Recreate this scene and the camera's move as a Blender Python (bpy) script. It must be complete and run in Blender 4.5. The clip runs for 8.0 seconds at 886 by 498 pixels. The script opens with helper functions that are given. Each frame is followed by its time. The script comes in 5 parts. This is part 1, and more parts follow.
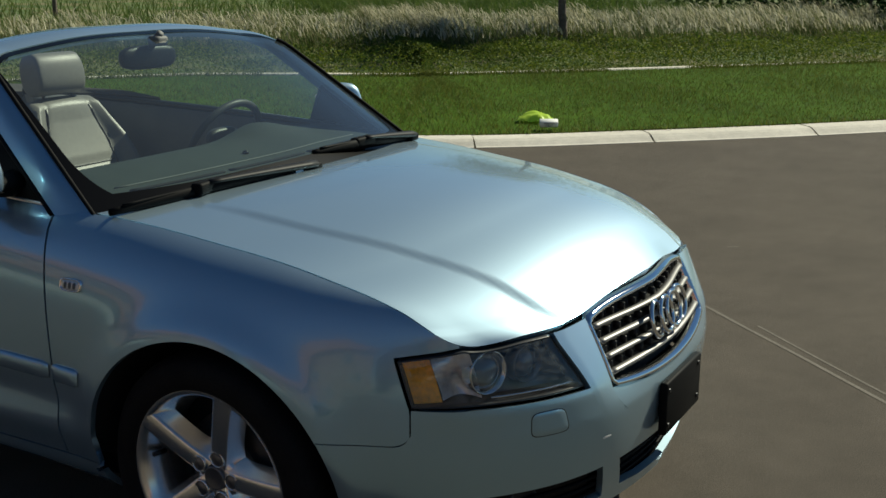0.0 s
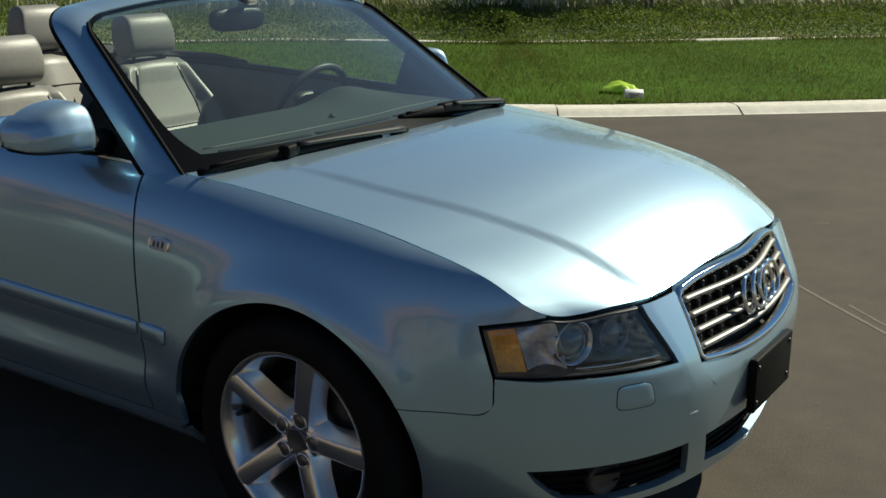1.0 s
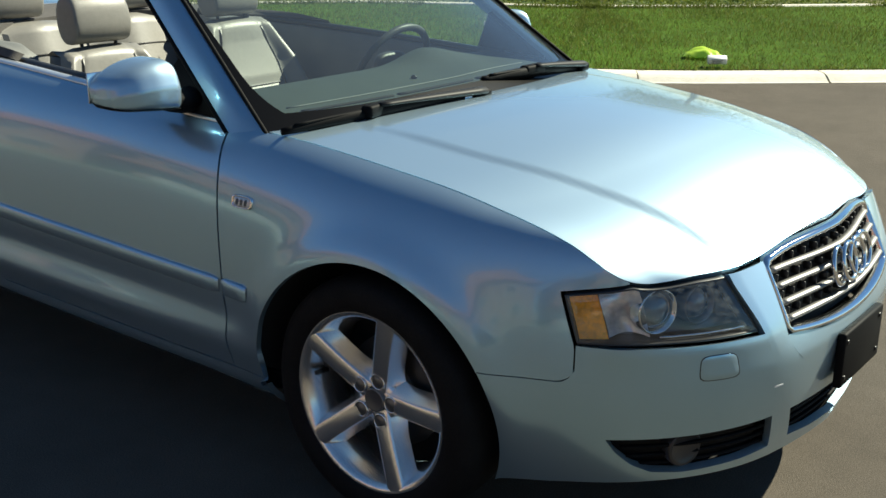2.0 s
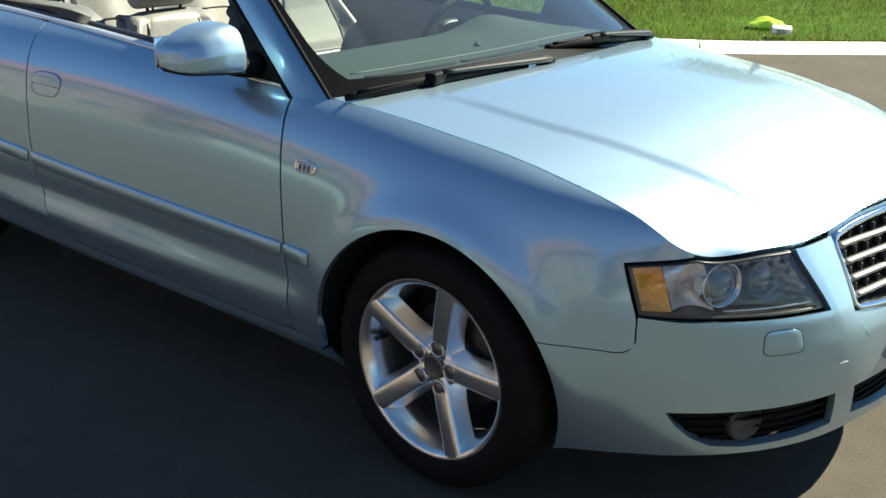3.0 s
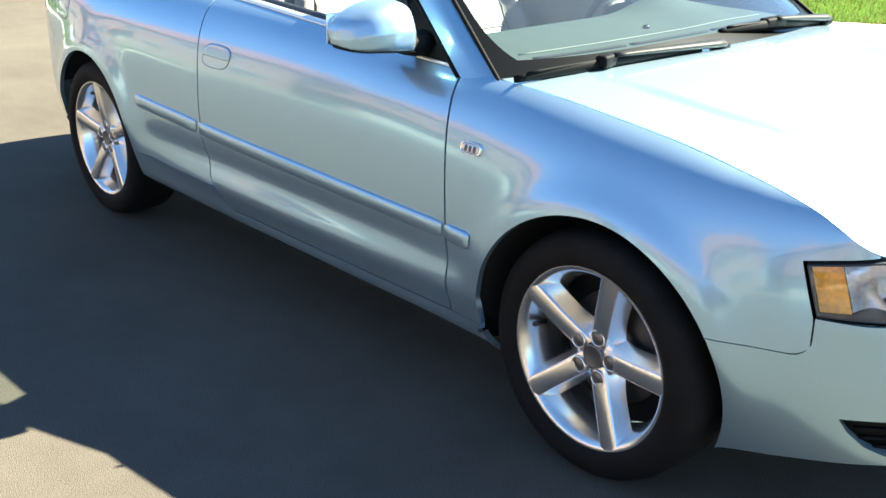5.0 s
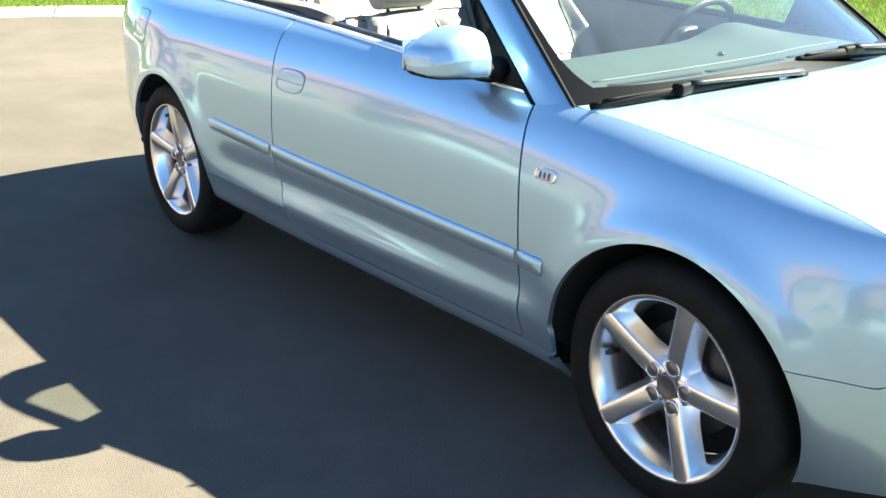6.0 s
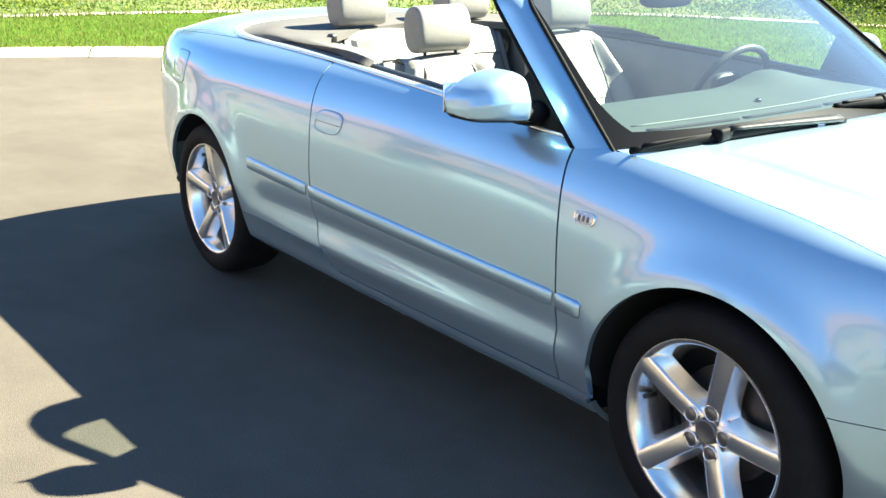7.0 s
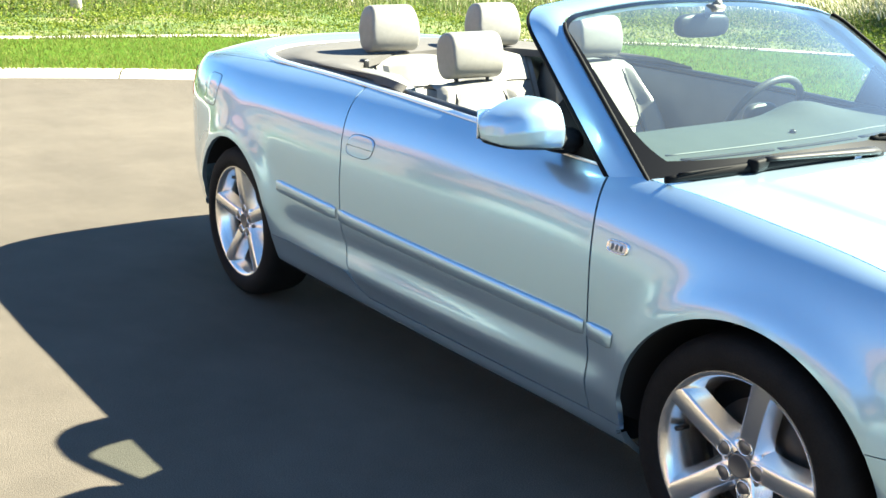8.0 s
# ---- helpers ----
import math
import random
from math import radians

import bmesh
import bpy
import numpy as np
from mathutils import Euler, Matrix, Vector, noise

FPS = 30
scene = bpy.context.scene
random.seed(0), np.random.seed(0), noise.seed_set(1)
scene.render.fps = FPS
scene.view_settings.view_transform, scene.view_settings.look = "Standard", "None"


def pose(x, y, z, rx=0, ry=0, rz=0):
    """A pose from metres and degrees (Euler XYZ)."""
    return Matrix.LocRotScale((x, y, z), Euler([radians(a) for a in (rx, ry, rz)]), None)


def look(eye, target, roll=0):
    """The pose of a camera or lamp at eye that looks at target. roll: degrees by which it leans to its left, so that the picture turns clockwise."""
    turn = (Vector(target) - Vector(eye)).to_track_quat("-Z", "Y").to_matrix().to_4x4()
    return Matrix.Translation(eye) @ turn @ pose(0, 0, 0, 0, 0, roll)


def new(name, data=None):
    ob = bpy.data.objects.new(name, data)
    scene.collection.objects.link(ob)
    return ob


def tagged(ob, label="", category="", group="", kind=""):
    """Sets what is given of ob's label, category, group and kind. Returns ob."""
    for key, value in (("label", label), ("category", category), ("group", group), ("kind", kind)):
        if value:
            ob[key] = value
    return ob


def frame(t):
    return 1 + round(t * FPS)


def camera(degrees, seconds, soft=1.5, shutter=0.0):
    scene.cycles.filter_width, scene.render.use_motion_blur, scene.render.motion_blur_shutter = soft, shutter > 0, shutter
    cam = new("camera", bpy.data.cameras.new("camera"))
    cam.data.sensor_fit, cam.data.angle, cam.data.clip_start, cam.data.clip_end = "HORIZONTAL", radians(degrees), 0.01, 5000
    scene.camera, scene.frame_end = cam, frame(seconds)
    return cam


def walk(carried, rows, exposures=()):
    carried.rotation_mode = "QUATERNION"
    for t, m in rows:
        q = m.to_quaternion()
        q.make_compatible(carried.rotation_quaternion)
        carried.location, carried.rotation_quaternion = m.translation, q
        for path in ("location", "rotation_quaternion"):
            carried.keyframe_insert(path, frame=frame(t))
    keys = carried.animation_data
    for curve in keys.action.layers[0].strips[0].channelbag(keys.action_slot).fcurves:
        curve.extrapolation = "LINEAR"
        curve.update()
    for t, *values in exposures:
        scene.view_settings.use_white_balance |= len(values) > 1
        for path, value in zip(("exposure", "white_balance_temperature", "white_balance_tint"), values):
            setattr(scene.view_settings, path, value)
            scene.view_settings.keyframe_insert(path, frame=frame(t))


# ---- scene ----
EXPOSURES = [(t, e, 6750, -4) for t, e in ((0, .17), (1.0, .43), (1.5, .82), (3.0, 1.63), (4.0, 2.25), (4.5, 2.62), (6.0, 3.10), (8.0, 2.98))]
cam = camera(44.00, 8.0, soft=1.5)
walk(cam, [
    (0.0, pose(1.721, -2.690, 1.534, 75.56, 0.03, 30.06)),
    (0.5, pose(1.705, -2.680, 1.524, 74.81, 0.05, 32.12)),
    (1.0, pose(1.685, -2.676, 1.518, 73.98, -0.27, 34.30)),
    (1.5, pose(1.666, -2.673, 1.510, 73.04, -0.41, 36.45)),
    (3.0, pose(1.636, -2.687, 1.506, 70.46, -0.56, 41.20)),
    (3.5, pose(1.618, -2.699, 1.508, 69.82, -0.82, 42.71)),
    (4.0, pose(1.595, -2.703, 1.504, 69.45, -0.71, 44.55)),
    (4.5, pose(1.576, -2.705, 1.507, 68.97, -0.57, 46.70)),
    (6.0, pose(1.530, -2.743, 1.522, 70.29, -0.28, 51.68)),
    (6.5, pose(1.523, -2.767, 1.525, 71.52, -0.50, 52.53)),
    (7.0, pose(1.515, -2.785, 1.522, 72.51, -0.68, 53.03)),
    (7.5, pose(1.508, -2.786, 1.518, 73.28, -1.01, 53.86)),
    (8.0, pose(1.489, -2.799, 1.518, 73.85, -1.33, 54.40)),
], EXPOSURES)

# ---- light ----
world = bpy.data.worlds.new("sky")
scene.world = world
world.use_nodes = True
wn = world.node_tree.nodes
SUN = Vector((.445, 1.03, 1.0)).normalized()
sky = wn.new("ShaderNodeTexSky")
sky.sky_type, sky.sun_disc = "NISHITA", False
sky.sun_elevation, sky.sun_rotation = math.asin(SUN.z), math.atan2(SUN.x, SUN.y)
sky.air_density, sky.dust_density, sky.ozone_density = .9, .0, 7.5
wn["Background"].inputs["Strength"].default_value = .05
world.node_tree.links.new(sky.outputs[0], wn["Background"].inputs["Color"])
sun = new("sun", bpy.data.lights.new("sun", "SUN"))
sun.data.energy, sun.data.angle, sun.data.color = 5.0, radians(.53), (1, .92, .80)
sun.matrix_world = look(SUN * 50, (0, 0, 0))


# ---- materials ----
def material(name, color=(.5, .5, .5), rough=.5, metal=0.0, coat=0.0, spec=.5):
    m = bpy.data.materials.new(name)
    m.use_nodes = True
    b = m.node_tree.nodes["Principled BSDF"]
    b.inputs["Base Color"].default_value = (*color, 1)
    b.inputs["Roughness"].default_value = rough
    b.inputs["Metallic"].default_value = metal
    b.inputs["Coat Weight"].default_value = coat
    b.inputs["Coat Roughness"].default_value = .02
    b.inputs["Specular IOR Level"].default_value = spec
    return m


def vary(m, scales, spread, bump=0.0, bump_scale=None, rough=0.0, detail=4.0, tint=None):
    """Mottles a material's colour at several scales, and gives it relief."""
    nt = m.node_tree
    b = nt.nodes["Principled BSDF"]
    base = tuple(b.inputs["Base Color"].default_value)
    tc = nt.nodes.new("ShaderNodeTexCoord")
    color = None
    for s, k in zip(scales, spread):
        n = nt.nodes.new("ShaderNodeTexNoise")
        n.inputs["Scale"].default_value, n.inputs["Detail"].default_value = s, detail
        nt.links.new(tc.outputs["Object"], n.inputs["Vector"])
        r = nt.nodes.new("ShaderNodeMapRange")
        r.inputs["From Min"].default_value, r.inputs["From Max"].default_value = .3, .7
        r.inputs["To Min"].default_value, r.inputs["To Max"].default_value = 1 - k, 1 + k
        nt.links.new(n.outputs["Fac"], r.inputs["Value"])
        v = nt.nodes.new("ShaderNodeVectorMath")
        v.operation = "MULTIPLY"
        if color is None:
            v.inputs[0].default_value = base[:3]
        else:
            nt.links.new(color, v.inputs[0])
        nt.links.new(r.outputs[0], v.inputs[1])
        color = v.outputs[0]
    if tint:
        n = nt.nodes.new("ShaderNodeTexNoise")
        n.inputs["Scale"].default_value, n.inputs["Detail"].default_value = tint[1], 3
        nt.links.new(tc.outputs["Object"], n.inputs["Vector"])
        r = nt.nodes.new("ShaderNodeMapRange")
        r.inputs["From Min"].default_value, r.inputs["From Max"].default_value = .42, .66
        nt.links.new(n.outputs["Fac"], r.inputs["Value"])
        mx = nt.nodes.new("ShaderNodeMix")
        mx.data_type = "RGBA"
        nt.links.new(r.outputs[0], mx.inputs["Factor"])
        nt.links.new(color, mx.inputs["A"])
        mx.inputs["B"].default_value = (*tint[0], 1)
        color = mx.outputs["Result"]
    nt.links.new(color, b.inputs["Base Color"])
    if bump:
        n = nt.nodes.new("ShaderNodeTexNoise")
        n.inputs["Scale"].default_value, n.inputs["Detail"].default_value = bump_scale or scales[-1], 6
        nt.links.new(tc.outputs["Object"], n.inputs["Vector"])
        bp = nt.nodes.new("ShaderNodeBump")
        bp.inputs["Strength"].default_value, bp.inputs["Distance"].default_value = bump, .01
        nt.links.new(n.outputs["Fac"], bp.inputs["Height"])
        nt.links.new(bp.outputs[0], b.inputs["Normal"])
    return m


def clear(name, tint, ior=1.5, gloss=.0, haze=.0, patchy=True):
    """Thin clear glass or plastic: lets light through and mirrors at a slant."""
    m = bpy.data.materials.new(name)
    m.use_nodes = True
    nt = m.node_tree
    nt.nodes.remove(nt.nodes["Principled BSDF"])
    t, g, lw, pw, f, x = (nt.nodes.new("ShaderNode" + k) for k in ("BsdfTransparent", "BsdfGlossy", "LayerWeight", "Math", "MapRange", "MixShader"))
    t.inputs["Color"].default_value = (*tint, 1)
    g.inputs["Roughness"].default_value = gloss
    lw.inputs["Blend"].default_value = .5
    pw.operation, pw.inputs[1].default_value = "POWER", 4
    nt.links.new(lw.outputs["Facing"], pw.inputs[0])
    nt.links.new(pw.outputs[0], f.inputs["Value"])
    f.inputs["To Min"].default_value = ((ior - 1) / (ior + 1)) ** 2
    nt.links.new(f.outputs[0], x.inputs[0])
    nt.links.new(t.outputs[0], x.inputs[1])
    nt.links.new(g.outputs[0], x.inputs[2])
    last = x.outputs[0]
    if haze:                                               # a diffuse veil paints in milky reflections, and the scatter of scuffed plastic
        d, y = nt.nodes.new("ShaderNodeBsdfDiffuse"), nt.nodes.new("ShaderNodeMixShader")
        d.inputs["Color"].default_value = (.58, .61, .60, 1)
        n, r = nt.nodes.new("ShaderNodeTexNoise"), nt.nodes.new("ShaderNodeMapRange")
        n.inputs["Scale"].default_value, n.inputs["Detail"].default_value = 14, 5
        r.inputs["From Min"].default_value, r.inputs["From Max"].default_value = .35, .7
        r.inputs["To Max"].default_value = 2 * haze
        nt.links.new(n.outputs["Fac"], r.inputs["Value"])
        if patchy:
            nt.links.new(r.outputs[0], y.inputs[0])
        else:
            y.inputs[0].default_value = haze
        nt.links.new(last, y.inputs[1])
        nt.links.new(d.outputs[0], y.inputs[2])
        last = y.outputs[0]
    nt.links.new(last, nt.nodes["Material Output"].inputs["Surface"])
    return m


def car_paint(name, flake, pigment):
    """Metallic lacquer: bright flakes that mirror softly over a broad sheen, under clear coat."""
    m = vary(material(name, flake, .20, .95, 1.0), (900, 2.2), (.06, .02))
    nt = m.node_tree
    a = nt.nodes["Principled BSDF"]
    b, x = nt.nodes.new("ShaderNodeBsdfPrincipled"), nt.nodes.new("ShaderNodeMixShader")
    b.inputs["Base Color"].default_value = (*pigment, 1)
    a.inputs["Coat IOR"].default_value = b.inputs["Coat IOR"].default_value = 1.55
    b.inputs["Roughness"].default_value, b.inputs["Metallic"].default_value = .56, .85
    b.inputs["Coat Weight"].default_value, b.inputs["Coat Roughness"].default_value = 1.0, .05
    a.inputs["Coat Roughness"].default_value = .05
    x.inputs[0].default_value = .46
    nt.links.new(a.outputs[0], x.inputs[1])
    nt.links.new(b.outputs[0], x.inputs[2])
    nt.links.new(x.outputs[0], nt.nodes["Material Output"].inputs["Surface"])
    return m


PAINT = car_paint("blue_metallic_paint", (.20, .42, .56), (.54, .69, .81))
BLACK = vary(material("black_plastic", (.010, .010, .0105), .4), (40, 300), (.2, .2), .15, 300)
ARM = vary(material("satin_wiper_arm", (.012, .012, .0125), .55, spec=.25), (30, 200), (.15, .15))
WIPER = material("matt_black_rubber", (.0045, .0045, .005), .62, spec=.10)
# near-black that stands in for shade in openings, arches and underneath
DARK = material("shade_black", (.008, .008, .008), .9)
RUBBER = vary(material("tyre_rubber", (.008, .0078, .008), .75, spec=.18), (12, 160), (.25, .2), .2, 200)
ALLOY = vary(material("silver_alloy", (.90, .88, .85), .24, .92, .5), (6, 500), (.05, .05))
CHROME = material("chrome", (.80, .81, .82), .07, 1.0)
SILVER = material("satin_silver", (.50, .51, .52), .25, 1.0)
# the windscreen's even haze stands in for sky and dash reflections
GLASS = clear("windscreen_glass", (.74, .83, .79), 2.0, 0, .026, False)
LENS = clear("clear_plastic_lens", (.95, .95, .95), 1.7, .03, .055, True)
AMBER = vary(material("amber_plastic", (1.0, .42, .015), .25, 0, .6), (30, 120), (.2, .15))
LEATHER = vary(material("beige_grey_leather", (.205, .196, .178), .42), (5, 60), (.06, .06), .12, 260)
LEATHER_DARK = vary(material("dark_grey_leather", (.075, .073, .07), .45), (5, 60), (.08, .08), .12, 260)
SOFT_TOP = vary(material("grey_boot_cover", (.078, .072, .068), .85), (8, 120), (.08, .06), .2, 300)
TRIM_GREY = vary(material("grey_soft_plastic", (.13, .135, .132), .6), (8, 200), (.1, .1), .15, 250)
ASPHALT = vary(material("asphalt", (.092, .078, .064), .9, spec=.15), (.35, 2.2, 9, 260), (.13, .09, .05, .35), .5, 320)
CONCRETE = vary(material("kerb_concrete", (.60, .56, .49), .85), (1.2, 14, 160), (.1, .08, .12), .3, 180)
SOIL = vary(material("soil", (.10, .085, .05), .95), (.3, 5), (.25, .3), .6, 20)


# ---- mesh helpers ----
def part(name, bm, mat, parent=None, label="", smooth=True):
    me = bpy.data.meshes.new(name)
    for f in bm.faces:
        f.smooth = smooth
    bm.to_mesh(me)
    bm.free()
    me.materials.append(mat)
    ob = new(name, me)
    if parent:
        ob.parent = parent
    return tagged(ob, label)


def thing(name, label, category, group="", kind="", at=(0, 0, 0)):
    ob = new(name)
    ob.location = at
    ob.empty_display_size = .1
    return tagged(ob, label, category, group, kind)


def grid(rows, loop=False):
    """A quad sheet from rows of points."""
    bm = bmesh.new()
    vs = [[bm.verts.new(p) for p in r] for r in rows]
    n = len(vs[0])
    for i in range(len(vs) - 1):
        for j in range(n if loop else n - 1):
            k = (j + 1) % n
            q = [vs[i][j], vs[i][k], vs[i + 1][k], vs[i + 1][j]]
            if len({tuple(round(c, 6) for c in v.co) for v in q}) > 2:
                try:
                    bm.faces.new(q)
                except ValueError:
                    pass
    bmesh.ops.remove_doubles(bm, verts=bm.verts, dist=1e-5)
    return bm


def outward(bm, centre):
    """Turns an open sheet's faces away from a centre."""
    bm.normal_update()
    s = sum(f.normal.dot(f.calc_center_median() - Vector(centre)) * f.calc_area() for f in bm.faces)
    if s < 0:
        bmesh.ops.reverse_faces(bm, faces=bm.faces)
    bm.normal_update()
    return bm


def skirt(bm, depth, push=0.0):
    """Turns a sheet's border inward by depth, with a sharp rim."""
    bm.normal_update()
    edges = [e for e in bm.edges if len(e.link_faces) == 1]
    deep = {}
    for e in edges:
        e.smooth = False
        for v in e.verts:
            if v not in deep:
                deep[v] = bm.verts.new(v.co - v.normal * depth)
    for e in edges:
        f = e.link_faces[0]
        a, b = e.verts
        l = [x for x in f.loops if x.edge == e][0]
        a, b = l.vert, l.link_loop_next.vert
        bm.faces.new((b, a, deep[a], deep[b]))
    bm.normal_update()
    return bm


def mirrored(bm):
    m = bm.copy()
    for v in m.verts:
        v.co.y *= -1
    bmesh.ops.reverse_faces(m, faces=m.faces)
    m.normal_update()
    return m


def joined(a, b):
    """b's geometry added to a."""
    me = bpy.data.meshes.new("tmp")
    b.to_mesh(me)
    a.from_mesh(me)
    bpy.data.meshes.remove(me)
    b.free()
    return a


def box(size, at=(0, 0, 0), bevel=.0, seg=2, turn=None):
    bm = bmesh.new()
    bmesh.ops.create_cube(bm, size=1)
    bmesh.ops.scale(bm, vec=size, verts=bm.verts)
    if bevel:
        bmesh.ops.bevel(bm, geom=bm.edges[:], offset=bevel, segments=seg, affect="EDGES", profile=.5)
    bm.transform((turn or Matrix()))
    bmesh.ops.translate(bm, vec=at, verts=bm.verts)
    return bm


def tube(points, radius, n=10, squash=1.0, caps=True):
    """A round bar along points; radius may be a number or a list."""
    pts = [Vector(p) for p in points]
    rows = []
    up = Vector((0, 0, 1))
    for i, p in enumerate(pts):
        d = (pts[min(i + 1, len(pts) - 1)] - pts[max(i - 1, 0)]).normalized()
        u = up if abs(d.z) < .9 else Vector((0, 1, 0))
        s = d.cross(u).normalized()
        w = s.cross(d).normalized()
        r = radius[i] if isinstance(radius, (list, tuple)) else radius
        rows.append([p + s * math.cos(k * math.tau / n) * r + w * math.sin(k * math.tau / n) * r * squash for k in range(n)])
    bm = grid(rows, True)
    if caps:
        bmesh.ops.holes_fill(bm, edges=[e for e in bm.edges if len(e.link_faces) == 1])
    bmesh.ops.recalc_face_normals(bm, faces=bm.faces)
    return bm


def lathe(profile, n=64):
    """Turns (radius, y) points round the y axis."""
    bm = grid([[(r * math.cos(k * math.tau / n), y, r * math.sin(k * math.tau / n)) for k in range(n)] for r, y in profile], True)
    return bm


def coons(c0, c1, d0, d1, nu, nv, bulge=None):
    """A sheet within four border curves: c0, c1 run along u at v = 0, 1; d0, d1 along v at u = 0, 1."""
    rows = []
    for j in range(nv + 1):
        v = j / nv
        row = []
        for i in range(nu + 1):
            u = i / nu
            p = (np.asarray(c0(u)) * (1 - v) + np.asarray(c1(u)) * v + np.asarray(d0(v)) * (1 - u) + np.asarray(d1(v)) * u
                 - (np.asarray(c0(0)) * (1 - u) * (1 - v) + np.asarray(c0(1)) * u * (1 - v) + np.asarray(c1(0)) * (1 - u) * v + np.asarray(c1(1)) * u * v))
            if bulge is not None:
                p = p + np.asarray(bulge(u, v))
            row.append(tuple(p))
        rows.append(row)
    return grid(rows)


# ---- the car's body as one smooth flank, by arc length from the nose and height ----
def hermite(xs, ys):
    """A smooth curve through knots."""
    xs, ys = np.asarray(xs, float), np.asarray(ys, float)
    h, d = np.diff(xs), np.diff(ys) / np.diff(xs)
    m = np.empty_like(ys)
    m[0], m[-1] = d[0], d[-1]
    for i in range(1, len(xs) - 1):
        m[i] = (h[i] * d[i - 1] + h[i - 1] * d[i]) / (h[i - 1] + h[i])
    def at(x):
        x = min(max(float(x), xs[0]), xs[-1])
        i = min(int(np.searchsorted(xs, x, "right")) - 1, len(xs) - 2)
        t = (x - xs[i]) / h[i]
        return float((1 + 2 * t) * (1 - t) ** 2 * ys[i] + t * (1 - t) ** 2 * h[i] * m[i] + t * t * (3 - 2 * t) * ys[i + 1] + t * t * (t - 1) * h[i] * m[i + 1])
    return at

# plan of the right-hand flank at its widest height, from the nose to the tail
PLAN = [(.885, 0), (.877, .2), (.842, .4), (.772, .55), (.665, .675), (.505, .78), (.27, .853), (0, .880), (-.45, .887), (-1.1, .891),
        (-1.8, .892), (-2.4, .888), (-2.75, .872), (-3.05, .838), (-3.3, .775), (-3.48, .68), (-3.58, .54), (-3.64, .3), (-3.66, 0)]
def _plan():
    p = np.array(PLAN) * (1, -1)
    p = np.concatenate([[p[1] * (1, -1)], p, [p[-2] * (1, -1)]])    # one even curve across nose and tail
    c = np.concatenate([[0], np.cumsum(np.linalg.norm(np.diff(p, axis=0), axis=1))])
    fx, fy = hermite(c, p[:, 0]), hermite(c, p[:, 1])
    u = np.linspace(c[1], c[-2], 1600)
    q = np.array([(fx(a), fy(a)) for a in u])
    k = np.ones(41) / 41                                   # evens out the bend
    q2 = np.stack([np.convolve(np.pad(q[:, j], 20, "reflect", reflect_type=("even", "odd")[j]), k, "valid") for j in (0, 1)], 1)
    a = np.concatenate([[0], np.cumsum(np.linalg.norm(np.diff(q2, axis=0), axis=1))])
    t = np.gradient(q2, a, axis=0)
    t /= np.linalg.norm(t, axis=1)[:, None]
    t[0], t[-1] = (0, -1), (0, 1)
    return a, q2, np.stack([-t[:, 1], t[:, 0]], 1)         # outward normal
PA, PQ, PN = _plan()
def arc_x(x):
    """The arc length from the nose at which the flank is at x."""
    return float(np.interp(-x, -PQ[:, 0], PA))

# height of the flank's upper edge (bonnet seam, waistline, deck) by arc, its inset there, and how late it turns in
_k = lambda rows: hermite([r[0] for r in rows], [r[1] for r in rows])
ZTOP = _k([(0, .754), (.03, .7539), (.15, .747), (.245, .735), (.30, .728), (.36, .7225), (.42, .719), (.48, .718), (.60, .7175), (.784, .719), (arc_x(.5), .788), (arc_x(.29), .842), (arc_x(-.03), .887), (arc_x(-.42), .922),
           (arc_x(-.54), .926), (arc_x(-1.2), .961), (arc_x(-1.6), .976), (arc_x(-2.35), .989), (arc_x(-3.0), .975), (arc_x(-3.45), .945), (PA[-1], .955)])
ITOP = _k([(0, .09), (.28, .105), (.5, .078), (.70, .05), (arc_x(.60), .03), (arc_x(.5), .065), (arc_x(.29), .115), (arc_x(-.03), .135), (arc_x(-.42), .12), (arc_x(-.54), .11), (arc_x(-1.2), .12),
           (arc_x(-2.0), .155), (arc_x(-2.5), .165), (arc_x(-3.0), .125), (arc_x(-3.45), .075), (PA[-1], .10)])
PTOP = _k([(0, 1.3), (.5, 1.3), (arc_x(.5), 1.6), (arc_x(.2), 2.6), (arc_x(-.4), 3.2), (arc_x(-1.8), 3.3), (arc_x(-2.5), 4.2), (arc_x(-3.2), 5.0), (PA[-1], 3.5)])
IBOT = _k([(0, .045), (.7, .085), (arc_x(.3), .055), (arc_x(-.4), .045), (arc_x(-2.3), .045), (arc_x(-3.2), .06), (PA[-1], .08)])
DOORISH = _k([(0, 0), (arc_x(-.28), 0), (arc_x(-.30), .05), (arc_x(-.46), .95), (arc_x(-.5), 1), (arc_x(-2.1), 1), (arc_x(-2.12), .95), (arc_x(-2.34), .05), (arc_x(-2.36), 0), (PA[-1], 0)])
ZW = .50
ARCH_R, HUB_Z, WHEELBASE = .365, .318, 2.654

